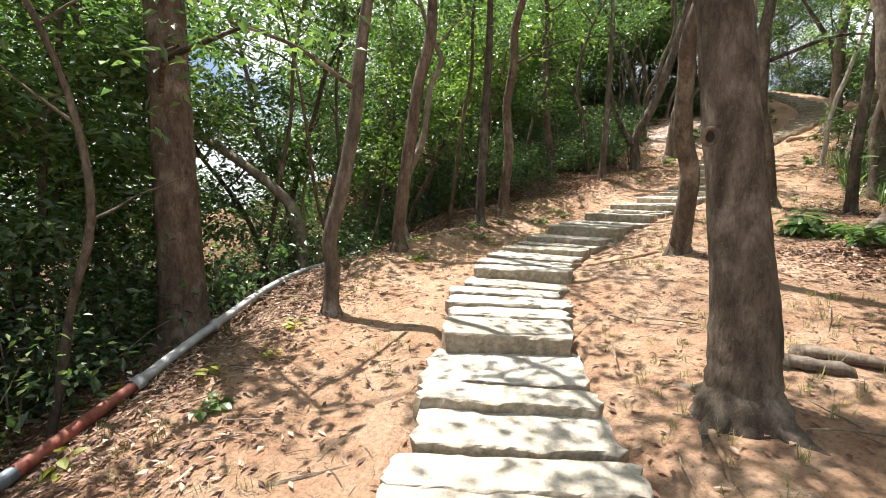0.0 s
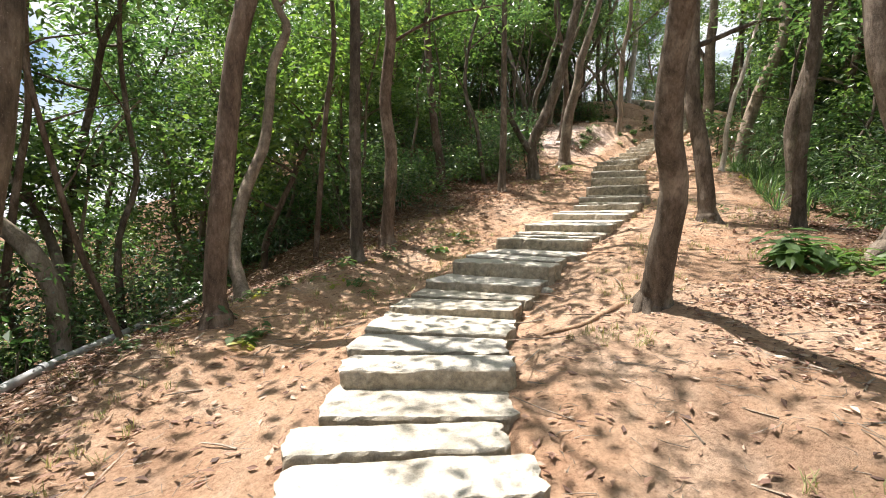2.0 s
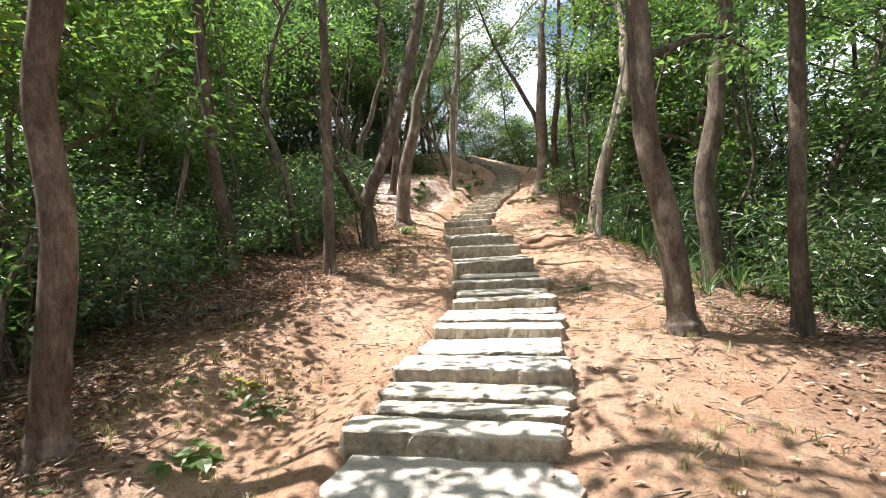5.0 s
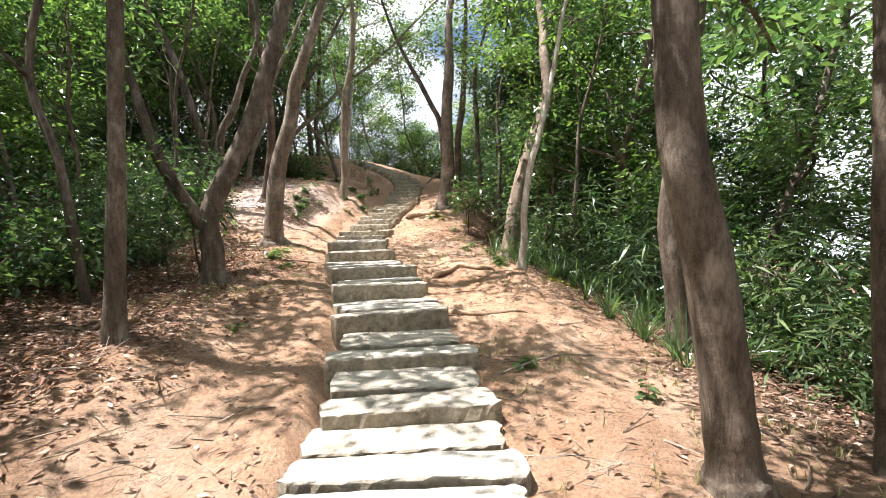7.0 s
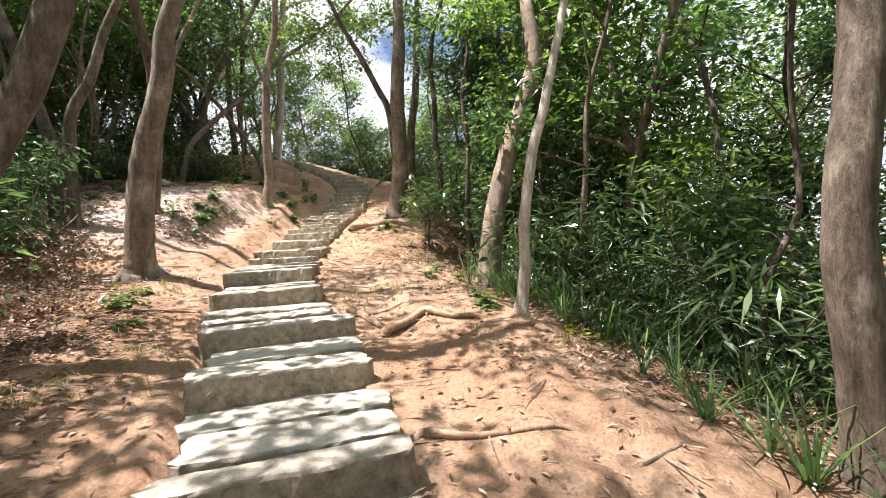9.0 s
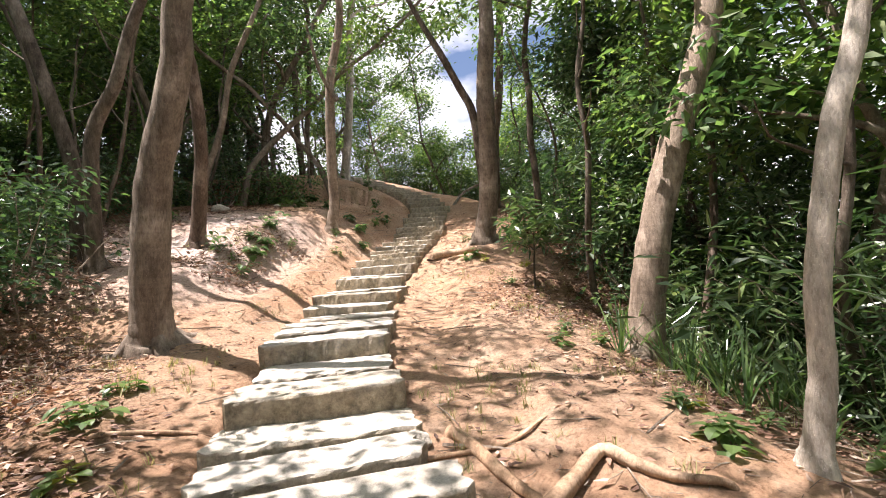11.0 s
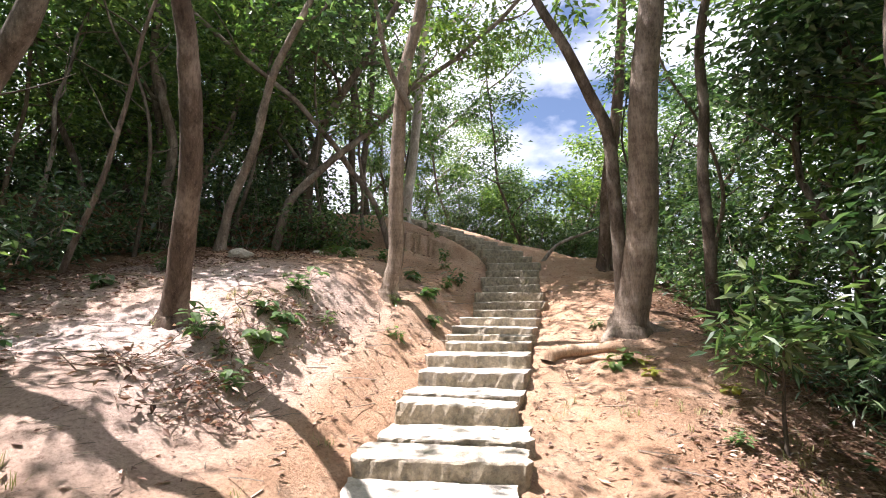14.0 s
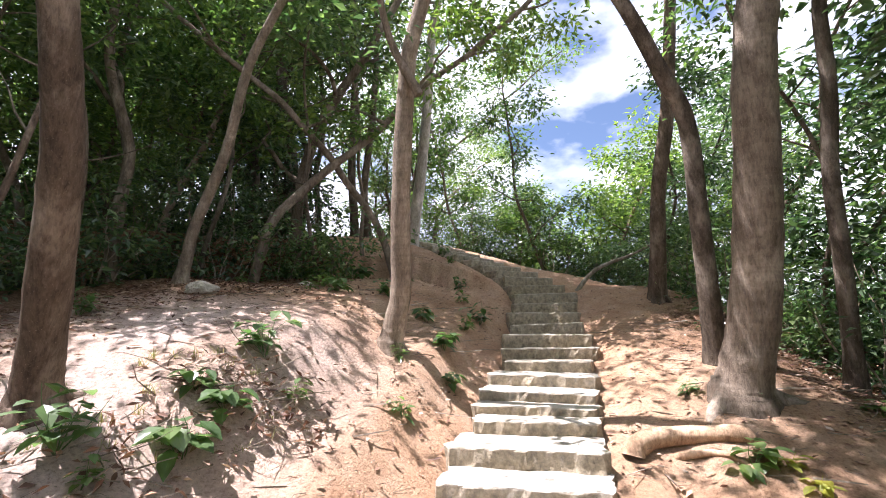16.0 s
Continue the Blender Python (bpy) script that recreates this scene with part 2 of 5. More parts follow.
def leaf_material(name, stops, through_light, gloss=0.45, part_through=0.35):
    m, n, l, b = material(name, gloss, 0.65)
    geo = n.new("ShaderNodeNewGeometry")
    info = n.new("ShaderNodeObjectInfo")
    col = ramp(n, l, geo.outputs["Random Per Island"], stops)
    col = blend(n, l, 0.7, col, ramp(n, l, info.outputs["Random"], [(0, (0.7, 0.8, 0.75)), (0.5, (1, 1, 1)), (1, (1.3, 1.2, 0.9))]), "MULTIPLY")
    l.new(col, b.inputs["Base Color"])
    tr = n.new("ShaderNodeBsdfTranslucent")
    l.new(blend(n, l, 1.0, col, through_light, "MULTIPLY"), tr.inputs["Color"])
    mx = n.new("ShaderNodeMixShader")
    mx.inputs["Fac"].default_value = part_through
    l.new(b.outputs["BSDF"], mx.inputs[1])
    l.new(tr.outputs["BSDF"], mx.inputs[2])
    l.new(mx.outputs["Shader"], n["Material Output"].inputs["Surface"])
    return m


def plain_material(name, a, c, rough, scale, metal=0.0):
    m, n, l, b = material(name, rough, 0.4)
    b.inputs["Metallic"].default_value = metal
    f = noise_node(n, l, scale, 6, 0.65)
    l.new(ramp(n, l, f, [(0.35, a), (0.65, c)]), b.inputs["Base Color"])
    bump(n, l, b, f, 0.25, 0.01)
    return m


SOIL = soil_material()
STONE = stone_material()
BARK = bark_material("grey_brown_bark", (0.036, 0.028, 0.022), (0.108, 0.086, 0.066), (0.21, 0.175, 0.14))
BARK_PALE = bark_material("pale_ringed_bark", (0.085, 0.067, 0.052), (0.195, 0.157, 0.124), (0.32, 0.27, 0.22), 0.16)
BARK_RED = bark_material("reddish_bark", (0.040, 0.028, 0.022), (0.122, 0.088, 0.066), (0.23, 0.178, 0.138))
BARK_WHITE = bark_material("whitish_bark", (0.22, 0.19, 0.16), (0.42, 0.38, 0.33), (0.6, 0.56, 0.5))
ROOT = bark_material("root_bark", (0.13, 0.085, 0.055), (0.30, 0.20, 0.13), (0.44, 0.32, 0.22))
DEADWOOD = bark_material("dead_wood", (0.10, 0.08, 0.06), (0.22, 0.18, 0.14), (0.36, 0.31, 0.26))
LEAF_DARK = leaf_material("dark_glossy_leaf", [(0, (0.028, 0.056, 0.026)), (0.6, (0.060, 0.102, 0.047)), (1, (0.15, 0.20, 0.10))], (1.5, 1.9, 1.05), 0.30, 0.32)
LEAF_MID = leaf_material("mid_green_leaf", [(0, (0.042, 0.080, 0.032)), (0.6, (0.090, 0.142, 0.056)), (1, (0.20, 0.255, 0.10))], (1.5, 1.9, 1.05), 0.32, 0.38)
LEAF_BRIGHT = leaf_material("bright_green_leaf", [(0, (0.06, 0.105, 0.032)), (0.6, (0.11, 0.165, 0.055)), (1, (0.21, 0.265, 0.085))], (1.55, 1.9, 0.95), 0.36, 0.42)
LEAF_YELLOW = leaf_material("yellowish_leaf", [(0, (0.16, 0.18, 0.03)), (1, (0.33, 0.32, 0.05))], (1.6, 1.7, 0.6), part_through=0.4)
LEAF_DRY = leaf_material("dry_leaf", [(0, (0.06, 0.03, 0.02)), (0.45, (0.20, 0.10, 0.065)), (0.8, (0.36, 0.22, 0.15)), (1, (0.56, 0.44, 0.35))], (1.2, 1.0, 0.7), 0.75, 0.15)
GRASS_DRY = leaf_material("dry_grass", [(0, (0.17, 0.18, 0.06)), (1, (0.42, 0.36, 0.18))], (1.3, 1.3, 0.7), 0.7, 0.3)
# near-black that stands for the shade inside a knot hole
HOLLOW_SHADE = plain_material("dark_hollow_shade", (0.012, 0.009, 0.007), (0.03, 0.022, 0.016), 0.95, 40)
PIPE_GREY = plain_material("grey_plastic", (0.30, 0.30, 0.31), (0.50, 0.49, 0.48), 0.5, 7)
PIPE_RED = plain_material("rusty_red_paint", (0.20, 0.05, 0.035), (0.38, 0.14, 0.10), 0.6, 12)
PIPE_BLUE = plain_material("dull_blue_grey_paint", (0.10, 0.13, 0.16), (0.24, 0.27, 0.30), 0.5, 12)


# ---- mesh helpers ----
def mesh_of(name, verts, faces, mat, smooth=False):
    """A mesh from arrays; all faces have the same number of corners."""
    verts, faces = np.asarray(verts, np.float32), np.asarray(faces, np.int32)
    me = bpy.data.meshes.new(name)
    me.vertices.add(len(verts))
    me.vertices.foreach_set("co", verts.ravel())
    k = faces.shape[1]
    me.loops.add(faces.size)
    me.loops.foreach_set("vertex_index", faces.ravel())
    me.polygons.add(len(faces))
    me.polygons.foreach_set("loop_start", np.arange(0, faces.size, k, dtype=np.int32))
    me.polygons.foreach_set("use_smooth", np.full(len(faces), smooth))
    me.update(calc_edges=True)
    me.materials.append(mat)
    return me


def child(name, me, parent, label=""):
    ob = new(name, me)
    ob.parent = parent
    return tagged(ob, label) if label else ob


def thing(name, at, label, category, group="", kind=""):
    ob = new(name)
    ob.location = at
    ob.empty_display_size = 0.2
    return tagged(ob, label, category, group, kind)


def vnoise(x, y, scale, seed):
    """Smooth value noise in the plane, about -1 to 1."""
    rng = np.random.RandomState(seed)
    grid = rng.uniform(-1, 1, (256, 256))
    u, v = np.asarray(x) / scale + 1000.37, np.asarray(y) / scale + 1000.71
    i, j = np.floor(u).astype(int), np.floor(v).astype(int)
    a, b = u - i, v - j
    a, b = a * a * (3 - 2 * a), b * b * (3 - 2 * b)
    g = lambda p, q: grid[p % 256, q % 256]
    return (g(i, j) * (1 - a) + g(i + 1, j) * a) * (1 - b) + (g(i, j + 1) * (1 - a) + g(i + 1, j + 1) * a) * b


def bumpy_ground(x, y):
    """The ground as built, with its bumps, gullies and banks."""
    x, y = np.atleast_1d(np.asarray(x, float)), np.atleast_1d(np.asarray(y, float))
    s, d, _ = trail_coords(x, y)
    z = ground(x, y)
    off = np.clip((np.abs(d) - 0.62) / 0.6, 0, 1)
    z += off * (0.045 * vnoise(x, y, 1.3, 1) + 0.014 * vnoise(x, y, 0.42, 2) + 0.012 * vnoise(x, y, 0.17, 3))
    z += 0.004 * vnoise(x, y, 0.07, 4)
    # the slabs are bedded in a trench
    z -= 0.2 * np.clip((0.60 - np.abs(d)) / 0.15, 0, 1) * np.clip((44 - s) / 2, 0, 1)
    # rain has cut a gully beside the steps where the slope is bare
    z -= 0.10 * np.exp(-((d - 1.15) / 0.3) ** 2) * np.clip((s - 18) / 3, 0, 1) * np.clip((34 - s) / 3, 0, 1)
    # rilled sandy bank
    z += 0.016 * np.clip((s - 16) / 3, 0, 1) * off * vnoise(s * 0.35, d, 0.22, 5)
    return z


# ---- ground: one sheet, fine near the path, coarse to the horizon ----
def axis(lo, hi, step, far):
    inner = np.arange(lo, hi, step)
    grow = []
    w, at = step, 0.0
    while at < far:
        w *= 1.22
        at += w
        grow.append(at)
    grow = np.array(grow)
    return np.r_[lo - grow[::-1], inner, hi - step + grow]


gx, gy = axis(-6.5, 20.5, 0.095, 900), axis(-2.0, 28.0, 0.095, 900)
mx, my = np.meshgrid(gx, gy)
fx, fy = mx.ravel(), my.ravel()
fz = bumpy_ground(fx, fy)
nx, ny = len(gx), len(gy)
idx = np.arange(nx * ny).reshape(ny, nx)
quads = np.stack([idx[:-1, :-1], idx[:-1, 1:], idx[1:, 1:], idx[1:, :-1]], -1).reshape(-1, 4)
ground_mesh = mesh_of("ground", np.stack([fx, fy, fz], 1), quads, SOIL, True)
gs, gd, _ = trail_coords(fx, fy)
edge = np.where(gd < 0, np.interp(gs, [0, 15, 18, 22, 25, 28, 32, 40], [2.2, 2.4, 2.3, 2.2, 1.5, 4.2, 4.4, 2.6]), np.interp(gs, [0, 16, 20, 26, 32, 40], [4.2, 3.6, 2.7, 2.2, 2.0, 2.2]))
wander = 0.9 * vnoise(fx, fy, 1.3, 6) + 0.5 * vnoise(fx, fy, 0.4, 7)
litter = np.clip((np.abs(gd) - edge + wander + 0.5) / 1.4, 0, 1)
patch = np.clip(vnoise(fx, fy, 0.9, 8) + 0.5 * vnoise(fx, fy, 0.3, 9) - 0.25, 0, 1) * np.clip(np.abs(gd) - 0.7, 0, 1)
litter = np.clip(litter + 0.6 * patch, 0, 1)
pale = np.clip(1.25 - 1.25 * ((gs - 29.4) / 2.4) ** 2, 0, 1) * np.clip((-gd - 1.0) / 0.8, 0, 1) * np.clip((5.6 + gd) / 0.8, 0, 1) * np.clip(0.85 + 0.5 * vnoise(fx, fy, 0.8, 10), 0, 1)
for key, values in (("litter", litter), ("pale", pale)):
    attr = ground_mesh.attributes.new(key, "FLOAT", "POINT")
    attr.data.foreach_set("value", values.astype(np.float32))
tagged(new("ground", ground_mesh), "bare orange-tan sandy hillside soil with leaf litter", "ground", kind="structure")


def foot(x, y, sink=0.0):
    return float(bumpy_ground(x, y)[0]) - sink


# ---- stone steps ----
# distance along the path of each slab's front edge; True where it stands up from the slab before
FRONTS = [(7.3, True), (7.7, False), (8.1, True), (8.5, False), (8.9, False), (9.3, True), (9.67, False), (10.05, True), (10.37, False), (10.75, True), (11.05, False),
          (11.6, True), (12.15, False), (12.5, False), (12.88, False), (13.22, False), (13.6, True), (13.95, False), (14.35, False), (14.88, True),
          (15.3, False), (15.6, True), (16.03, True), (16.38, False), (16.78, False), (17.23, True), (17.5, False), (17.73, False), (18, True),
          (18.43, False), (18.93, True), (19.25, False), (19.58, False), (19.93, True), (20.33, False), (20.85, True), (21.2, False), (21.85, True), (22.1, False)]
FRONTS += [(22.55, False), (22.95, True), (23.35, False), (23.85, True), (24.2, False), (24.6, False), (24.96, True), (25.45, False), (26.02, True), (26.5, False), (27.0, False),
           (27.4, False), (27.77, True), (28.32, True), (28.75, False), (29.2, True), (29.55, False)]
FRONTS += [(s, True) for s in (29.94, 30.36, 30.85, 31.15, 31.44, 31.92, 32.4, 32.89, 33.35, 33.9, 34.45, 35.0, 35.5)]
FRONTS += [(36.0 + 0.46 * k, True) for k in range(13)]


def trail_point(s, d):
    """A place at a distance along the path and to its right."""
    x, y = np.interp(s, TRACK_S, TRACK[:, 0]), np.interp(s, TRACK_S, TRACK[:, 1])
    tx, ty = np.interp(s, TRACK_S, TRACK_DIR[:, 0]), np.interp(s, TRACK_S, TRACK_DIR[:, 1])
    k = np.hypot(tx, ty)
    return x + d * ty / k, y - d * tx / k


def slab_mesh(front, back, left, right, top, thick, rng):
    """A hewn slab: a rounded block between two edges that follow the path, uneven on top, rough in front."""
    na, nb, nc = 26, 9, 5
    a, b, c = np.linspace(0, 1, na), np.linspace(0, 1, nb), np.array((0, 0.36, 0.70, 0.95, 1.0))
    verts, index, faces, hewn = [], {}, [], []
    skew_f, skew_b = rng.uniform(-0.03, 0.03), rng.uniform(-0.02, 0.02)
    seed = rng.randint(1000)
    tip = rng.uniform(-0.012, 0.012)

    def put(i, j, k):
        if (i, j, k) in index:
            return index[i, j, k]
        u, v, w = a[i], b[j], c[k]
        chip = 0.013 * noise.noise((u * 4, v * 3 + seed, w * 2)) + 0.007 * noise.noise((u * 19, v * 9, w * 5 + seed))
        s0 = front + skew_f * (u - 0.5) + (1.5 * chip if j == 0 else 0) + 0.012 * noise.noise((u * 5, seed, w * 4))
        s1 = back + skew_b * (u - 0.5) + (chip if j == nb - 1 else 0)
        lft = left + 0.05 * noise.noise((v * 4, seed + 7, w))
        rgt = right + 0.05 * noise.noise((v * 4, seed + 13, w))
        near_edge = 0.4 * ((j in (0, nb - 1)) + (i in (0, na - 1)))
        if k == nc - 1 and near_edge:
            s0 += 0.006 if j == 0 else 0
            s1 -= 0.005 if j == nb - 1 else 0
        s_at = s0 + (s1 - s0) * v
        d_at = lft + (rgt - lft) * u
        corner = (i in (0, na - 1)) and (j in (0, nb - 1))
        if corner:
            d_at += (0.03 if i == 0 else -0.03)
        x, y = trail_point(s_at, d_at)
        z = top - thick * (1 - w) + tip * (u - 0.5) * 2
        if k == nc - 1:
            z += 0.012 * noise.noise((u * 4, v * 2, seed)) + 0.006 * noise.noise((u * 16, v * 7, seed)) - 0.010 * near_edge
        elif j == 0:
            push = 0.022 * noise.noise((u * 11, w * 3, seed + 3)) + 0.012 * noise.noise((u * 31, w * 9, seed + 5)) + 0.012 * (1 - w)
            tx, ty = trail_point(s_at + push, d_at)
            x, y = tx, ty
        index[i, j, k] = len(verts)
        verts.append((float(x), float(y), float(z)))
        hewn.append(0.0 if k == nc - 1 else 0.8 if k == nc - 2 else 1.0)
        return index[i, j, k]

    for i in range(na - 1):
        for j in range(nb - 1):
            faces.append((put(i, j, nc - 1), put(i + 1, j, nc - 1), put(i + 1, j + 1, nc - 1), put(i, j + 1, nc - 1)))
        for k in range(nc - 1):
            faces.append((put(i, 0, k), put(i + 1, 0, k), put(i + 1, 0, k + 1), put(i, 0, k + 1)))
            faces.append((put(i + 1, nb - 1, k), put(i, nb - 1, k), put(i, nb - 1, k + 1), put(i + 1, nb - 1, k + 1)))
    for j in range(nb - 1):
        for k in range(nc - 1):
            faces.append((put(0, j + 1, k), put(0, j, k), put(0, j, k + 1), put(0, j + 1, k + 1)))
            faces.append((put(na - 1, j, k), put(na - 1, j + 1, k), put(na - 1, j + 1, k + 1), put(na - 1, j, k + 1)))
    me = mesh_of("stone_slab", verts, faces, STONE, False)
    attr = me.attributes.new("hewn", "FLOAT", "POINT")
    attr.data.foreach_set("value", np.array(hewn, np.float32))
    return me


def build_stairs():
    rng = np.random.RandomState(5)
    stairs = tagged(new("stone_stairs"), "old grey granite slab steps climbing a bare soil slope", "stairs", kind="structure")
    groups, run = [], []
    for row in FRONTS:
        if row[1] and run:
            groups.append(run)
            run = []
        run.append(row[0])
    ends = [g[0] for g in groups[1:]] + [FRONTS[-1][0]]
    for g, end in zip(groups, ends):
        level = float(np.interp((g[0] + end) / 2, TRACK_S, TRACK[:, 2]))
        rise = float(np.interp(end, TRACK_S, TRACK[:, 2]) - np.interp(g[0], TRACK_S, TRACK[:, 2]))
        for n, s in enumerate(g):
            last = n == len(g) - 1
            back = end + 0.10 if last else g[n + 1] - rng.uniform(0.022, 0.045)
            top = level + 0.02 + (n - (len(g) - 1) / 2) * 0.02 + rng.uniform(-0.012, 0.012)
            mid = np.interp(s, [0, 13, 17, 20, 26, 31, 40], [-0.56, -0.60, -0.54, -0.47, -0.52, -0.47, -0.55])
            far = np.interp(s, [0, 13, 17, 20, 26, 31, 40], [0.60, 0.55, 0.72, 0.76, 0.62, 0.64, 0.66])
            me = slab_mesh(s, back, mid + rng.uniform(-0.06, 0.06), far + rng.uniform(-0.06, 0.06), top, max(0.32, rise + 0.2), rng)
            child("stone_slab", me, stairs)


build_stairs()


# ---- trees ----
def tube(points, radii, sides, rng, rough=0.06, sub=4):
    """A bent, uneven tapering limb through the points: vertices and quads."""
    p = np.array(points, float)
    r = np.array(radii, float)
    ext = np.vstack([2 * p[0] - p[1], p, 2 * p[-1] - p[-2]])
    path, rad = [], []
    for i in range(1, len(ext) - 2):
        for t in np.linspace(0, 1, sub, endpoint=False):
            a, b, c, d = ext[i - 1:i + 3]
            path.append(0.5 * (2 * b + (c - a) * t + (2 * a - 5 * b + 4 * c - d) * t * t + (3 * b - a - 3 * c + d) * t ** 3))
            rad.append(r[i - 1] * (1 - t) + r[i] * t)
    path.append(p[-1])
    rad.append(r[-1])
    path, rad = np.array(path), np.array(rad)
    way = np.gradient(path, axis=0)
    way /= np.linalg.norm(way, axis=1)[:, None] + 1e-9
    side = np.cross(way, (0.31, 0.95, 0.05))
    side /= np.linalg.norm(side, axis=1)[:, None] + 1e-9
    other = np.cross(way, side)
    ang = np.linspace(0, 2 * np.pi, sides, endpoint=False)
    wob = 1 + rough * (rng.uniform(-1, 1, (len(path), 1)) + rng.uniform(-0.8, 0.8, (len(path), sides)))
    lobes = 1 + 0.06 * np.sin(ang * 2 + rng.uniform(0, 6)) + 0.04 * np.sin(ang * 3 + rng.uniform(0, 6))
    ring = rad[:, None] * wob * lobes
    v = path[:, None] + ring[..., None] * (np.cos(ang)[None, :, None] * side[:, None] + np.sin(ang)[None, :, None] * other[:, None])
    n = len(path)
    i = np.arange(n * sides).reshape(n, sides)
    q = np.stack([i[:-1], np.roll(i, -1, 1)[:-1], np.roll(i, -1, 1)[1:], i[1:]], -1).reshape(-1, 4)
    return v.reshape(-1, 3), q


def joined(pieces):
    vs, fs, k = [], [], 0
    for v, f in pieces:
        vs.append(v)
        fs.append(f + k)
        k += len(v)
    return np.vstack(vs), np.vstack(fs)


def leaves(centres, per, spread, length, width, rng, flat=0.5, droop=0.25):
    """Folded pointed leaves about the centres: vertices and quads."""
    c = np.repeat(np.asarray(centres, float), per, 0)
    n = len(c)
    off = rng.normal(0, 1, (n, 3)) * (spread, spread, spread * flat)
    p = c + off
    a = off * (1, 1, 0.5) / (spread + 1e-6) * 0.6 + rng.normal(0, 0.7, (n, 3)) * (1, 1, 0.5) + (0, 0, -droop)
    a /= np.linalg.norm(a, axis=1)[:, None] + 1e-9
    up = rng.normal(0, 0.45, (n, 3)) + (0, 0, 1)
    b = np.cross(a, up)
    b /= np.linalg.norm(b, axis=1)[:, None] + 1e-9
    nrm = np.cross(b, a)
    ln = length * rng.uniform(0.6, 1.25, (n, 1))
    wd = width * rng.uniform(0.7, 1.2, (n, 1))
    v = np.stack([p, p + a * ln * 0.42 + b * wd * 0.5 + nrm * wd * 0.18, p + a * ln - nrm * ln * 0.10, p + a * ln * 0.42 - b * wd * 0.5 + nrm * wd * 0.18], 1)
    return v.reshape(-1, 3), np.arange(n * 4).reshape(n, 4)


def limb(start, way, length, radius, rng, bend=0.35, steps=5):
    p, d, out = np.array(start, float), np.array(way, float), [np.array(start, float)]
    d /= np.linalg.norm(d)
    for _ in range(steps):
        d = d + rng.normal(0, bend, 3) * (1, 1, 0.5) + (0, 0, 0.06)
        d /= np.linalg.norm(d)
        p = p + d * length / steps
        out.append(p)
    return out, np.linspace(radius, radius * 0.25, steps + 1)


def tree(rows, bark, leaf, label, seed, top=7.5, crown=1.0, limbs=6, low=0.55, group="trees beside the path", lean_limbs=(), leaf_len=0.145, name="tree", per=9):
    """A tree along the given trunk line (x, y, z, radius), carried on upwards to its top, with limbs and a leafy crown."""
    rng = np.random.RandomState(seed)
    rows = [list(r) for r in rows]
    base = np.array(rows[0][:3])
    g = foot(base[0], base[1])
    origin = np.array([base[0], base[1], g])
    rows[0][2] = min(rows[0][2], g + 0.03)
    pts = [np.array(r[:3]) for r in rows]
    rad = [r[3] for r in rows]
    flare = [pts[0] - (0, 0, 0.25), pts[0], pts[0] + (pts[1] - pts[0]) * 0.18, pts[0] + (pts[1] - pts[0]) * 0.45]
    pts = flare + pts[1:]
    rad = [rad[0] * 1.55, rad[0] * 1.32, rad[0] * 1.08, rad[0]] + rad[1:]
    d = pts[-1] - pts[-2]
    d /= np.linalg.norm(d)
    start_top = len(pts) - 1
    while pts[-1][2] < g + top:
        d = d + rng.normal(0, 0.16, 3) + (0, 0, 0.12)
        d /= np.linalg.norm(d)
        pts.append(pts[-1] + d * 0.8)
        rad.append(max(rad[-1] * 0.8, 0.015))
    pieces = [tube(pts, rad, 12, rng, 0.035, 5)]
    # surface roots at the foot
    feet, arms = [], []
    for k in range(4):
        ang = rng.uniform(0, 6.28)
        r0 = rad[2]
        q = [origin + (0, 0, 0.10) + np.array([math.cos(ang), math.sin(ang), 0]) * r0 * 0.5]
        for m in range(1, 4):
            ang += rng.normal(0, 0.3)
            at = q[-1] + np.array([math.cos(ang), math.sin(ang), 0]) * r0 * 0.9
            at[2] = foot(at[0], at[1], 0.01 + 0.02 * m)
            q.append(at)
        feet.append(tube(q, [r0 * 0.5, r0 * 0.36, r0 * 0.22, r0 * 0.08], 7, rng, 0.06, 3))
    clumps = []
    height = pts[-1][2] - g
    for k in range(limbs):
        f = low + (1 - low) * (k + rng.uniform(0, 0.8)) / limbs
        want = g + height * f
        j = min(range(len(pts)), key=lambda m: abs(pts[m][2] - want))
        ang = k * 2.4 + rng.uniform(-0.5, 0.5)
        reach = crown * rng.uniform(1.2, 2.1)
        lp, lr = limb(pts[j], (math.cos(ang), math.sin(ang), rng.uniform(0.3, 0.8)), reach, max(0.018, rad[j] * 0.5), rng)
        arm = [tube(lp, lr, 6, rng, 0.05, 3)]
        arms.append(arm)
        for m in (2, 3, 4, 5):
            heart = lp[m] + rng.normal(0, 0.25, 3) * crown
            clumps += [heart + rng.normal(0, 0.10, 3) for _ in range(3)]
            tw, tr = limb(lp[m], rng.normal(0, 1, 3) * (1, 1, 0.4) + (0, 0, 0.2), 0.6 * crown, 0.012, rng, 0.3, 3)
            arm.append(tube(tw, tr, 4, rng, 0.05, 2))
            clumps.append(tw[-1])
    for line in lean_limbs:
        lp = [np.array(q[:3]) for q in line]
        arms.append([tube(lp, [q[3] for q in line], 8, rng, 0.04, 4)])
        for m in range(1, len(lp)):
            clumps += [lp[m] + rng.normal(0, 0.16, 3) for _ in range(5)]
    clumps += [pts[-1] + rng.normal(0, 0.45, 3) * crown for _ in range(8)]
    v, f = joined(pieces)
    root = thing(name, origin, label, "tree", group)
    child("trunk", mesh_of("trunk", v - origin, f, bark, True), root)
    for fv, ff in feet:
        child("root", mesh_of("root", fv - origin, ff, bark, True), root)
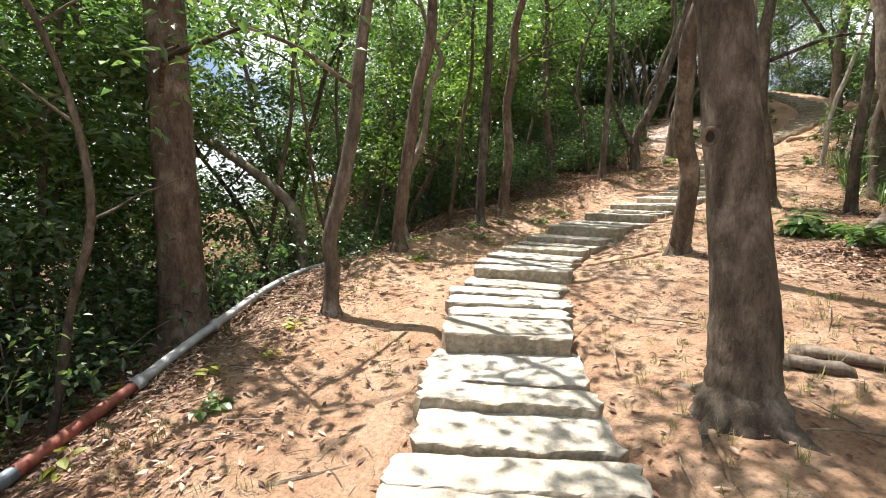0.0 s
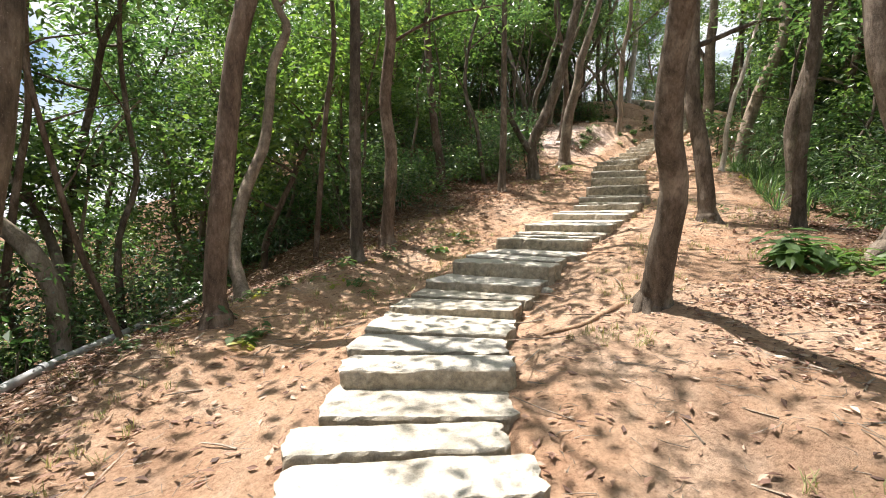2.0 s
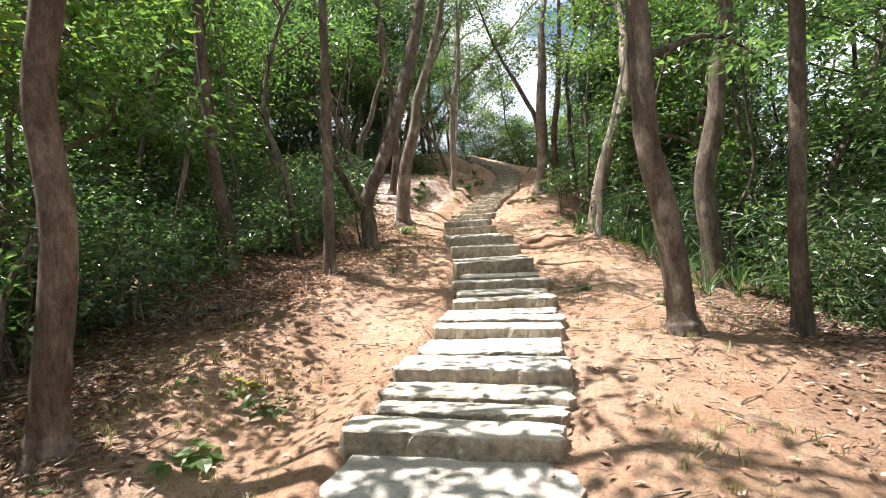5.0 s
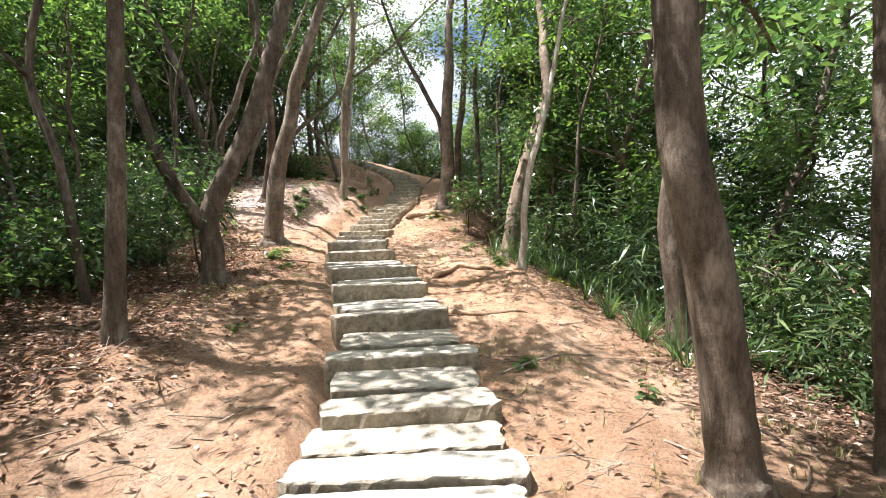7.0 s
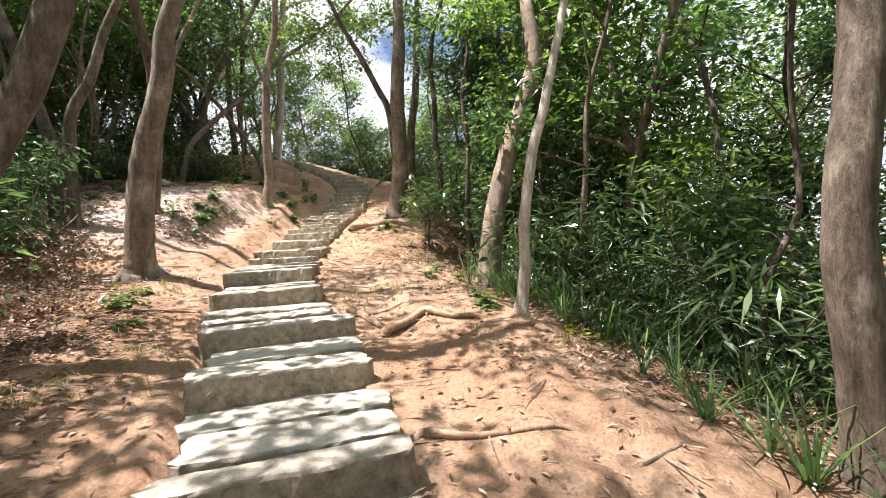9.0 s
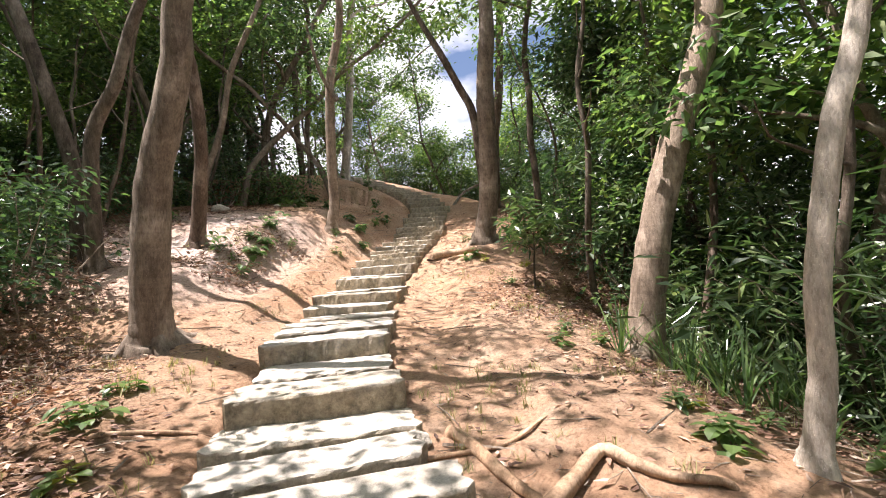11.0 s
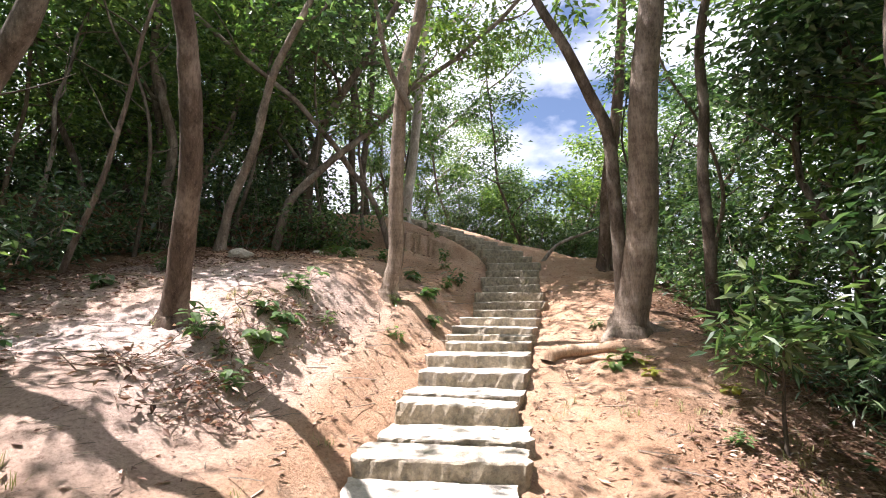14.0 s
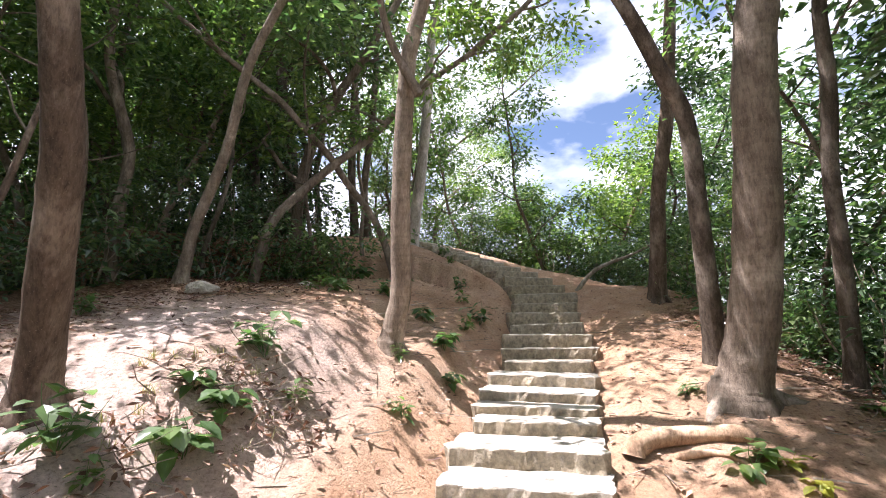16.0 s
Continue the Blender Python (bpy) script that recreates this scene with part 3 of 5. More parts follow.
    for arm in arms:
        av, af = joined(arm)
        child("limb", mesh_of("limb", av - origin, af, bark, True), root)
    lv, lf = leaves(np.array(clumps) - origin, per, 0.22, leaf_len, leaf_len * 0.46, rng)
    child("crown", mesh_of("crown", lv, lf, leaf), root)
    return root


TREES = [
    ([(1.786, 2.704, 0.377, 0.186), (1.79, 2.757, 0.832, 0.177), (1.754, 2.817, 1.351, 0.16), (1.701, 2.892, 2.0, 0.147), (1.647, 2.967, 2.649, 0.141)], BARK, "thick brown-grey tree trunk with knots on bare soil", 7.5, 1.0),
    ([(3.117, 6.143, 0.803, 0.125), (3.077, 5.993, 1.31, 0.117), (3.037, 5.839, 1.775, 0.109), (2.865, 5.71, 2.198, 0.102), (2.762, 5.562, 2.58, 0.094), (2.695, 5.402, 2.92, 0.087), (2.621, 5.24, 3.218, 0.081)], BARK, "slender dark tree leaning slightly beside the steps", 7.0, 0.9),
    ([(5.84, 8.45, 1.42, 0.128), (5.81, 8.48, 1.91, 0.123), (5.73, 8.53, 2.58, 0.118), (5.65, 8.6, 3.1, 0.113), (5.64, 8.61, 3.77, 0.107), (5.63, 8.62, 4.38, 0.102)], BARK, "bent dark grey tree beside the stone steps", 8.0, 1.0),
    ([(-0.63, 7.36, 0.72, 0.111), (-0.64, 7.39, 0.97, 0.107), (-0.57, 7.43, 1.59, 0.104), (-0.46, 7.48, 2.39, 0.1), (-0.34, 7.53, 3.19, 0.096), (-0.16, 7.56, 3.92, 0.093)], BARK_RED, "smooth reddish-brown tree leaning over seedlings", 7.5, 0.9),
    ([(-0.634, 8.752, 0.751, 0.09), (-0.764, 9.062, 1.112, 0.088), (-0.731, 9.276, 1.535, 0.085), (-0.604, 9.42, 2.01, 0.08), (-0.379, 9.495, 2.526, 0.075), (-0.285, 9.59, 3.077, 0.07), (-0.207, 9.658, 3.649, 0.065), (0.0, 9.6, 4.1, 0.055), (-0.1, 9.65, 4.4, 0.05)], BARK_PALE, "crooked pale tree with forked limbs at the wood's edge", 6.5, 0.8),
    ([(0.79, 9.42, 0.95, 0.091), (0.81, 9.42, 1.8, 0.086), (0.84, 9.41, 2.87, 0.08), (0.88, 9.4, 3.67, 0.075), (0.91, 9.4, 4.48, 0.07)], BARK, "straight slim grey tree standing on leaf litter", 7.5, 0.9),
    ([(1.3, 10.09, 1.16, 0.101), (1.36, 10.07, 1.73, 0.096), (1.42, 10.06, 2.49, 0.091), (1.36, 10.09, 3.32, 0.086), (1.48, 10.05, 4.26, 0.081), (1.49, 10.05, 4.9, 0.076)], BARK_RED, "slim reddish tree with a slight bend", 7.5, 0.9),
    ([(-1.14, 4.95, 0.27, 0.084), (-1.12, 4.99, 0.79, 0.082), (-1.15, 5.02, 1.05, 0.08), (-1.03, 5.03, 1.5, 0.078), (-0.92, 5.06, 2.05, 0.075), (-0.85, 5.09, 2.53, 0.073), (-0.83, 5.11, 2.85, 0.071)], BARK, "slender brown tree with a kinked foot", 6.5, 0.9),
    ([(-3.09, 5.69, -0.18, 0.263), (-3.16, 5.8, 0.78, 0.254), (-3.24, 5.92, 1.81, 0.245), (-3.32, 6.04, 2.84, 0.237), (-3.39, 6.16, 3.87, 0.228)], BARK_RED, "stout dark brown tree behind the pipe", 8.0, 1.1),
    ([(5.67, 5.97, 1.1, 0.168), (5.88, 5.96, 1.59, 0.16), (5.84, 6.03, 2.2, 0.153), (5.64, 6.15, 2.99, 0.145), (5.57, 6.25, 3.9, 0.137)], BARK_PALE, "pale crooked tree standing in low plants", 8.0, 1.0),
    ([(8.6, 9.35, 1.57, 0.144), (8.53, 9.41, 2.98, 0.133), (8.7, 9.29, 3.92, 0.122), (8.76, 9.26, 4.48, 0.112)], BARK, "dark bent tree at the thicket's edge", 8.0, 1.0),
    ([(6.76, 7.82, 1.33, 0.078), (6.76, 7.83, 2.26, 0.072), (6.81, 7.8, 3.29, 0.067), (6.85, 7.78, 4.33, 0.062)], BARK, "straight slim dark tree on the slope", 7.0, 0.8),
    ([(7.894, 16.477, 2.866, 0.183), (7.867, 16.381, 3.397, 0.172), (7.861, 16.265, 3.911, 0.161), (7.872, 16.13, 4.409, 0.15), (7.934, 15.944, 4.886, 0.14), (7.977, 15.778, 5.351, 0.13), (7.973, 15.663, 5.806, 0.12)], BARK_PALE, "sturdy reddish-grey tree with knots beside the steps", 8.0, 1.0),
    ([(5.86, 14.45, 2.28, 0.143), (5.86, 14.46, 3.27, 0.132), (6.26, 14.17, 4.34, 0.121), (6.59, 13.94, 5.64, 0.11), (6.82, 13.78, 6.83, 0.099)], BARK, "dark leaning tree in the thicket", 9.0, 1.1),
    ([(4.31, 12.79, 1.97, 0.082), (4.36, 12.76, 3.46, 0.074), (4.38, 12.75, 4.69, 0.066), (4.4, 12.74, 5.93, 0.058)], BARK, "straight slim dark tree in the thicket", 8.0, 0.9),
    ([(3.31, 14.53, 2.12, 0.129), (3.31, 14.54, 2.77, 0.12), (3.2, 14.62, 3.7, 0.111), (3.14, 14.67, 4.9, 0.101), (3.09, 14.72, 6.11, 0.092)], BARK_RED, "brown tree deep in the thicket", 8.5, 1.1),
    ([(9.324, 19.342, 4.073, 0.119), (9.314, 19.184, 4.538, 0.114), (9.299, 19.035, 4.991, 0.108), (9.278, 18.893, 5.432, 0.103), (9.224, 18.783, 5.862, 0.098), (9.154, 18.69, 6.279, 0.093), (9.07, 18.612, 6.685, 0.088)], BARK_RED, "dark smooth tree on the pale sandy bank", 9.0, 1.0),
    ([(12.1, 19.79, 4.5, 0.112), (12.14, 19.67, 4.94, 0.104), (12.05, 19.56, 5.82, 0.097), (11.98, 19.39, 6.93, 0.089), (11.97, 19.28, 7.51, 0.082), (12.05, 19.02, 8.4, 0.075)], BARK_PALE, "crooked grey forked tree on the bank", 9.5, 0.9),
    ([(13.789, 17.117, 3.991, 0.19), (13.782, 16.945, 4.611, 0.181), (13.715, 16.829, 5.224, 0.172), (13.623, 16.736, 5.829, 0.164), (13.522, 16.654, 6.425, 0.156), (13.45, 16.546, 7.013, 0.148), (13.402, 16.42, 7.592, 0.14)], BARK_PALE, "tall smooth grey tree with spreading roots by the steps", 10.0, 1.0),
    ([(14.56, 17.56, 4.39, 0.098), (14.32, 17.48, 5.53, 0.091), (14.09, 17.41, 6.55, 0.084), (13.83, 17.5, 7.06, 0.077), (13.49, 17.63, 7.69, 0.069)], BARK, "dark tree arching over the steps", 9.0, 0.8),
    ([(11.43, 13.33, 2.46, 0.189), (11.47, 13.24, 3.1, 0.177), (11.54, 13.12, 3.77, 0.166), (11.69, 12.9, 4.62, 0.155), (11.88, 12.65, 5.45, 0.143), (11.92, 12.57, 5.91, 0.132)], BARK_PALE, "thick pale leaning tree at the thicket's edge", 8.5, 1.0),
    ([(9.39, 11.81, 2.38, 0.059), (9.42, 11.75, 2.78, 0.056), (9.41, 11.74, 3.13, 0.054), (9.44, 11.68, 3.58, 0.052), (9.48, 11.61, 3.97, 0.05), (9.54, 11.52, 4.28, 0.048), (9.57, 11.48, 4.49, 0.045)], BARK_WHITE, "thin whitish tree with ringed bark", 6.5, 0.7),
    ([(7.88, 18.68, 3.66, 0.106), (7.87, 18.65, 4.37, 0.097), (7.88, 18.57, 5.36, 0.089), (8.08, 18.31, 5.97, 0.08), (8.22, 18.12, 6.67, 0.071)], BARK, "dark forked tree among dry brush", 8.0, 0.9),
    ([(7.82, 19.14, 3.76, 0.098), (7.76, 19.11, 5.04, 0.09), (7.51, 19.29, 6.19, 0.083), (7.22, 19.52, 7.34, 0.075)], BARK, "dark tree leaning away among dry brush", 9.0, 0.9),
    ([(10.45, 27.35, 5.77, 0.176), (10.2, 27.3, 6.81, 0.157), (9.96, 27.24, 7.85, 0.137), (9.55, 27.38, 8.66, 0.117)], BARK_PALE, "short leaning grey tree behind the bank", 8.0, 0.8),
    ([(10.74, 23.04, 5.4, 0.08), (10.81, 22.82, 6.03, 0.074), (11.02, 22.38, 7.05, 0.068), (11.12, 21.99, 8.22, 0.062), (11.38, 21.53, 9.16, 0.056)], BARK_PALE, "thin grey tree leaning strongly", 9.5, 0.8),
    ([(16.11, 24.82, 6.8, 0.155), (16.09, 24.41, 8.45, 0.141), (16.02, 24.08, 9.97, 0.127), (15.89, 23.69, 11.9, 0.113)], BARK_WHITE, "tall whitish straight tree uphill", 12.0, 1.0),
    ([(14.97, 25.62, 6.85, 0.111), (14.7, 25.41, 8.56, 0.102), (14.52, 25.04, 10.61, 0.093), (14.24, 24.75, 12.67, 0.084)], BARK, "slim dark tree uphill", 12.0, 1.0),
    ([(15.26, 25.47, 6.87, 0.098), (15.03, 25.33, 8.18, 0.089), (14.98, 24.92, 9.96, 0.079), (14.83, 24.55, 11.89, 0.07)], BARK, "slim dark tree uphill", 12.0, 1.0),
    ([(13.57, 26.32, 6.86, 0.189), (13.43, 26.03, 8.44, 0.162), (13.09, 25.92, 10.03, 0.135)], BARK, "dark stout tree uphill in shade", 11.0, 1.3),
    ([(15.03, 16.58, 4.13, 0.073), (14.83, 16.49, 5.15, 0.069), (14.66, 16.44, 5.91, 0.065), (14.56, 16.33, 6.68, 0.061), (14.4, 16.27, 7.45, 0.057)], BARK, "slim dark tree in the thicket", 9.0, 0.9),
    ([(17.25, 19.35, 5.34, 0.126), (17.09, 19.07, 6.96, 0.116), (17.06, 18.79, 8.2, 0.107), (16.91, 18.52, 9.72, 0.097)], BARK_RED, "reddish straight tree beyond the steps", 11.0, 0.8),
]


# low boughs over the view and two unseen for shade: x, y, z, radius
REACHES = {
    8: [[(-3.36, 5.9, 2.7, 0.04), (-2.7, 4.9, 2.85, 0.025), (-2.08, 4.0, 2.68, 0.012)], [(-3.4, 6.0, 3.1, 0.04), (-2.4, 5.0, 3.0, 0.025), (-1.5, 4.0, 2.85, 0.012)]],
    7: [[(-0.9, 5.03, 2.6, 0.03), (-1.3, 4.6, 2.85, 0.02), (-1.7, 4.1, 2.9, 0.01)]],
    6: [[(1.45, 10.29, 4.2, 0.03), (2.2, 9.8, 4.5, 0.02), (2.95, 9.25, 4.5, 0.01)]],
    # first two added high out of view, to shade soil right of the steps
    2: [[(5.63, 8.62, 5.2, 0.05), (5.7, 9.5, 6.2, 0.035), (5.8, 10.2, 6.9, 0.02)], [(5.63, 8.62, 5.0, 0.05), (5.2, 9.1, 6.0, 0.035), (4.8, 9.6, 6.8, 0.02)], [(5.76, 8.62, 3.9, 0.04), (6.9, 8.5, 4.3, 0.025), (8.0, 8.4, 4.2, 0.012)]],
    13: [[(5.86, 14.46, 2.9, 0.09), (5.3, 14.6, 3.9, 0.07), (5.0, 14.8, 5.2, 0.04)]],
    17: [[(12.0, 19.18, 6.9, 0.05), (11.7, 19.3, 7.5, 0.04), (11.4, 19.2, 8.3, 0.025)]],
}


# leaves per crown clump, thinner or fuller than most to place sun and shade
FULLNESS = {1: 14, 2: 24, 3: 5, 4: 18, 5: 6, 6: 5, 7: 5, 8: 5, 10: 15, 11: 15, 12: 8, 13: 16, 14: 12, 15: 20, 16: 6, 17: 7, 22: 4, 23: 4, 25: 6}


def knot_hole(root, at, facing):
    """A swollen lip in the bark round a flat disc, coloured as the hollow's shade."""
    rng = np.random.RandomState(2)
    n = Vector(facing).normalized()
    turn = n.to_track_quat("Z", "Y").to_matrix()
    ring = [np.array(at) - np.array(root.location) + np.array(turn @ Vector((0.034 * math.cos(a), 0.044 * math.sin(a), 0.0))) for a in np.linspace(0, 6.283, 13)]
    v, f = tube(ring, [0.014] * 13, 7, rng, 0.12, 2)
    child("knot_lip", mesh_of("knot_lip", v, f, BARK, True), root, "swollen bark lip of a knot")
    fan = [np.array(at) - np.array(root.location) + np.array(turn @ Vector((0.034 * math.cos(a), 0.044 * math.sin(a), 0.004))) for a in np.linspace(0, 6.283, 12, endpoint=False)]
    child("knot_hole", mesh_of("knot_hole", np.array(fan), np.arange(12).reshape(1, 12), HOLLOW_SHADE), root, "flat dark disc for the shade in a knot's hollow")


def build_trees():
    kinds = [LEAF_MID, LEAF_DARK, LEAF_MID, LEAF_BRIGHT]
    for n, (rows, bark, label, top, crown) in enumerate(TREES):
        uphill = 24 <= n <= 30
        # crowns thickened to put the upper steps in shade
        dense = n in (16, 17, 18, 19, 20)
        per = FULLNESS.get(n, 22 if uphill else 13 if dense else 9)
        grown = tree(rows, bark, kinds[n % 4], label, (140 if uphill else 100) + n, top, crown * (1.5 if uphill else 1.15 if dense else 1.0), 9 if uphill else 8 if dense else 6, 0.4 if uphill else 0.55,
             lean_limbs=REACHES.get(n, ()), leaf_len=0.17 if uphill else 0.145, per=per)
        if n == 0:
            knot_hole(grown, (1.505, 2.754, 1.848), (-0.25, -0.95, -0.1))


build_trees()


# ---- the wood: small trees and shrubs on either side ----
def small_tree_kind(seed, height, leaf, bark, label, spread=1.3, clumps=150, low=0.22):
    """A thin many-limbed tree of the thicket, built at the origin."""
    rng = np.random.RandomState(seed)
    root = thing("small_tree", (0, 0, 0), label, "tree", "thicket trees")
    pts = [np.array((0, 0, -0.3))]
    d = np.array((0, 0, 1.0))
    while pts[-1][2] < height:
        d = d + rng.normal(0, 0.14, 3) * (1, 1, 0.2)
        d /= np.linalg.norm(d)
        pts.append(pts[-1] + d * 0.7)
    rad = np.linspace(rng.uniform(0.055, 0.10), 0.018, len(pts))
    pieces, centres = [tube(pts, rad, 8, rng, 0.05, 3)], []
    for k in range(9):
        f = low + (1 - low) * (k + rng.uniform(0, 1)) / 9
        j = int(f * (len(pts) - 1))
        ang = k * 2.4 + rng.uniform(-0.6, 0.6)
        lp, lr = limb(pts[j], (math.cos(ang), math.sin(ang), rng.uniform(0.2, 0.9)), spread * rng.uniform(0.7, 1.3), max(0.012, rad[j] * 0.6), rng)
        pieces.append(tube(lp, lr, 5, rng, 0.05, 2))
        hearts = [lp[m] + rng.normal(0, 0.30, 3) * (1, 1, 0.7) for m in (2, 3, 4, 5, 5)]
        for _ in range(clumps // 10):
            centres.append(hearts[rng.randint(5)] + rng.normal(0, 0.13, 3))
    for _ in range(clumps // 10):
        centres.append(pts[-1] + rng.normal(0, 0.4, 3))
    v, f = joined(pieces)
    child("trunk", mesh_of("trunk", v, f, bark, True), root)
    lv, lf = leaves(centres, 22, 0.22, 0.165, 0.075, rng)
    child("crown", mesh_of("crown", lv, lf, leaf), root)
    return root


def shrub_kind(seed, height, width, leaf, label, clumps=60, length=0.125, breadth=0.062, per=20, name="shrub"):
    """A bush of many thin stems with leaves to the ground."""
    rng = np.random.RandomState(seed)
    root = thing(name, (0, 0, 0), label, "shrub", "undergrowth")
    pieces, centres = [], []
    for k in range(9):
        ang = rng.uniform(0, 6.28)
        lp, lr = limb((0.08 * math.cos(ang), 0.08 * math.sin(ang), -0.1), (math.cos(ang) * rng.uniform(0.2, 1), math.sin(ang) * rng.uniform(0.2, 1), 1.2), height * rng.uniform(0.7, 1.1), 0.014, rng, 0.25)
        pieces.append(tube(lp, lr, 4, rng, 0.05, 2))
        for _ in range(clumps // 9):
            centres.append(lp[rng.randint(1, 6)] + rng.normal(0, 1, 3) * (width * 0.25, width * 0.25, height * 0.10))
    centres = [c for c in centres if c[2] > 0.05]
    v, f = joined(pieces)
    child("stem", mesh_of("stem", v, f, DEADWOOD, True), root)
    lv, lf = leaves(centres, per, 0.17, length, breadth, rng)
    child("foliage", mesh_of("foliage", lv, lf, leaf), root)
    return root


def scatter(kinds, spots, rng, scale=(0.8, 1.25), sink=0.05):
    """Copies of the kinds at the spots, the first of each kind moved there itself."""
    fresh = list(kinds)
    for n, (x, y) in enumerate(spots):
        kind = kinds[n % len(kinds)] if n < len(kinds) else kinds[rng.randint(len(kinds))]
        m = pose(x, y, foot(x, y, sink), rng.uniform(-4, 4), rng.uniform(-4, 4), rng.uniform(0, 360))
        k = rng.uniform(*scale)
        if kind in fresh:
            fresh.remove(kind)
            kind.matrix_basis = m
            kind.scale = (k, k, k)
        else:
            ob = copy_thing(kind, m)
            ob.scale = (k, k, k)


def spots_in(count, s_range, d_of, gap, rng, taken, gap_all=0.35):
    """Random places by distance along and across the path, kept apart."""
    out = []
    for _ in range(count * 14):
        s = rng.uniform(*s_range)
        lo, hi = d_of(s)
        d = lo + (hi - lo) * rng.uniform() ** 1.5
        x, y = trail_point(s, d)
        sd_, dd_, _ = trail_coords(x, y)
        if abs(dd_[0]) < min(abs(lo), abs(hi)) - 0.3:
            continue
        if all((x - a) ** 2 + (y - b) ** 2 > gap * gap for a, b in out) and all((x - a) ** 2 + (y - b) ** 2 > gap_all ** 2 for a, b in taken):
            out.append((float(x), float(y)))
            if len(out) == count:
                break
    return out


def edge_left(s):
    return float(np.interp(s, [0, 9, 13, 15, 18, 22, 25, 27, 29, 32, 35, 38, 46], [-3.6, -3.7, -4.0, -3.9, -3.9, -3.6, -3.2, -3.9, -5.2, -5.4, -4.2, -3.2, -2.2]))


def edge_right(s):
    return float(np.interp(s, [0, 9, 13, 17, 20, 24, 26, 30, 33, 36, 40, 46], [4.5, 5.0, 5.2, 4.6, 3.9, 3.6, 3.8, 3.4, 3.0, 2.4, 1.8, 1.8]))


def build_wood():
    rng = np.random.RandomState(21)
    taken = [(r[0][0][0], r[0][0][1]) for r in TREES]
    # kept free of small trees, so that sun reaches the ground
    glades = [(9.0, 20.8, 4.2), (8.2, 14.6, 2.0), (-2.4, 6.8, 1.9)]
    small = [small_tree_kind(300 + k, h, leaf, bark, label, sp, cl) for k, (h, leaf, bark, label, sp, cl) in enumerate([
        (5.5, LEAF_DARK, BARK, "thin thicket tree with dark glossy leaves", 1.3, 150),
        (6.8, LEAF_MID, BARK, "thin thicket tree with mid-green leaves", 1.4, 160),
        (4.2, LEAF_BRIGHT, BARK_RED, "young tree with bright green leaves", 1.2, 130),
        (7.5, LEAF_MID, BARK, "tall thicket tree with green leaves", 1.6, 170),
        (6.0, LEAF_BRIGHT, BARK_PALE, "thin pale tree with light green leaves", 1.3, 140)])]
    shrubs = [shrub_kind(400 + k, h, w, leaf, label, cl) for k, (h, w, leaf, label, cl) in enumerate([
        (1.5, 1.2, LEAF_DARK, "dense dark green shrub", 60), (1.9, 1.4, LEAF_DARK, "tall glossy green shrub", 66),
        (1.2, 1.2, LEAF_MID, "mid-green shrub in the undergrowth", 56), (0.9, 1.0, LEAF_MID, "low green shrub in the undergrowth", 50),
        (2.2, 1.4, LEAF_MID, "tall leggy green shrub", 66)])]
    shrubs_right = shrubs[:2] + [shrub_kind(420, 1.9, 1.1, LEAF_DARK, "leggy bamboo-like shrub with long narrow leaves", 60, 0.22, 0.03, 22), shrub_kind(421, 1.3, 1.0, LEAF_DARK, "dense narrow-leaved dark shrub", 56, 0.19, 0.032, 22)]
    trees_at = spots_in(46, (6, 27), lambda s: (edge_left(s) - 1.0 - 1.5 * (s > 20), edge_left(s) - 10), 1.25, rng, taken)
    trees_at += spots_in(34, (27, 46), lambda s: (edge_left(s) - 1.0, edge_left(s) - 10), 1.5, rng, taken)
    trees_at += spots_in(15, (17, 25), lambda s: (edge_right(s) + 1.6, edge_right(s) + 9), 1.7, rng, taken)
    trees_at += spots_in(26, (25, 38), lambda s: (edge_right(s) + 1.2, edge_right(s) + 8), 1.4, rng, taken)
    trees_at += spots_in(12, (5, 17), lambda s: (edge_right(s) + 1.5, edge_right(s) + 9), 1.8, rng, taken)
    trees_at += spots_in(10, (36, 48), lambda s: (edge_right(s) + 1.0, edge_right(s) + 8), 1.8, rng, taken)
    scatter(small, [(x, y) for x, y in trees_at if all(math.hypot(x - a, y - b) > r for a, b, r in glades)], rng)
    extra = np.random.RandomState(77)
    scatter(small, spots_in(8, (6, 15), lambda s: (edge_left(s) - 0.9, edge_left(s) - 5), 1.0, extra, taken), extra)
    far_at = spots_in(16, (36.5, 48), lambda s: (-2.6, -7.5), 1.3, rng, taken) + [(20.4, 29.6), (19.9, 31.5), (18.8, 28.5), (14.9, 27.5), (18.9, 33.0)]
    hilltop_at = [(20.6, 27.4), (21.9, 27.9), (22.6, 25.8), (23.8, 26.9), (24.4, 24.3), (25.6, 22.6), (21.6, 30.2), (20.9, 25.6), (22.0, 23.6), (23.2, 21.8)]
    low_tree = [small_tree_kind(345, 3.0, LEAF_BRIGHT, BARK_PALE, "low airy young tree on the hilltop", 1.1, 120, 0.12)]
    scatter(low_tree, hilltop_at, rng, (0.8, 1.1))
    tall = [small_tree_kind(340, 8.0, LEAF_BRIGHT, BARK_PALE, "slender tall tree with airy light crown uphill", 1.4, 150, 0.3), small_tree_kind(341, 9.0, LEAF_MID, BARK, "tall dark-stemmed tree uphill with green crown", 1.7, 190, 0.25)]
    scatter(tall, far_at, rng, (0.8, 1.15))
    bushes_at = spots_in(74, (5, 27), lambda s: (edge_left(s) - 0.2, edge_left(s) - 6), 0.75, rng, taken)
    bushes_at += spots_in(36, (27, 46), lambda s: (edge_left(s), edge_left(s) - 6), 0.9, rng, taken)
    bushes_at += spots_in(40, (17, 36), lambda s: (edge_right(s) + 0.4, edge_right(s) + 5), 0.8, rng, taken)
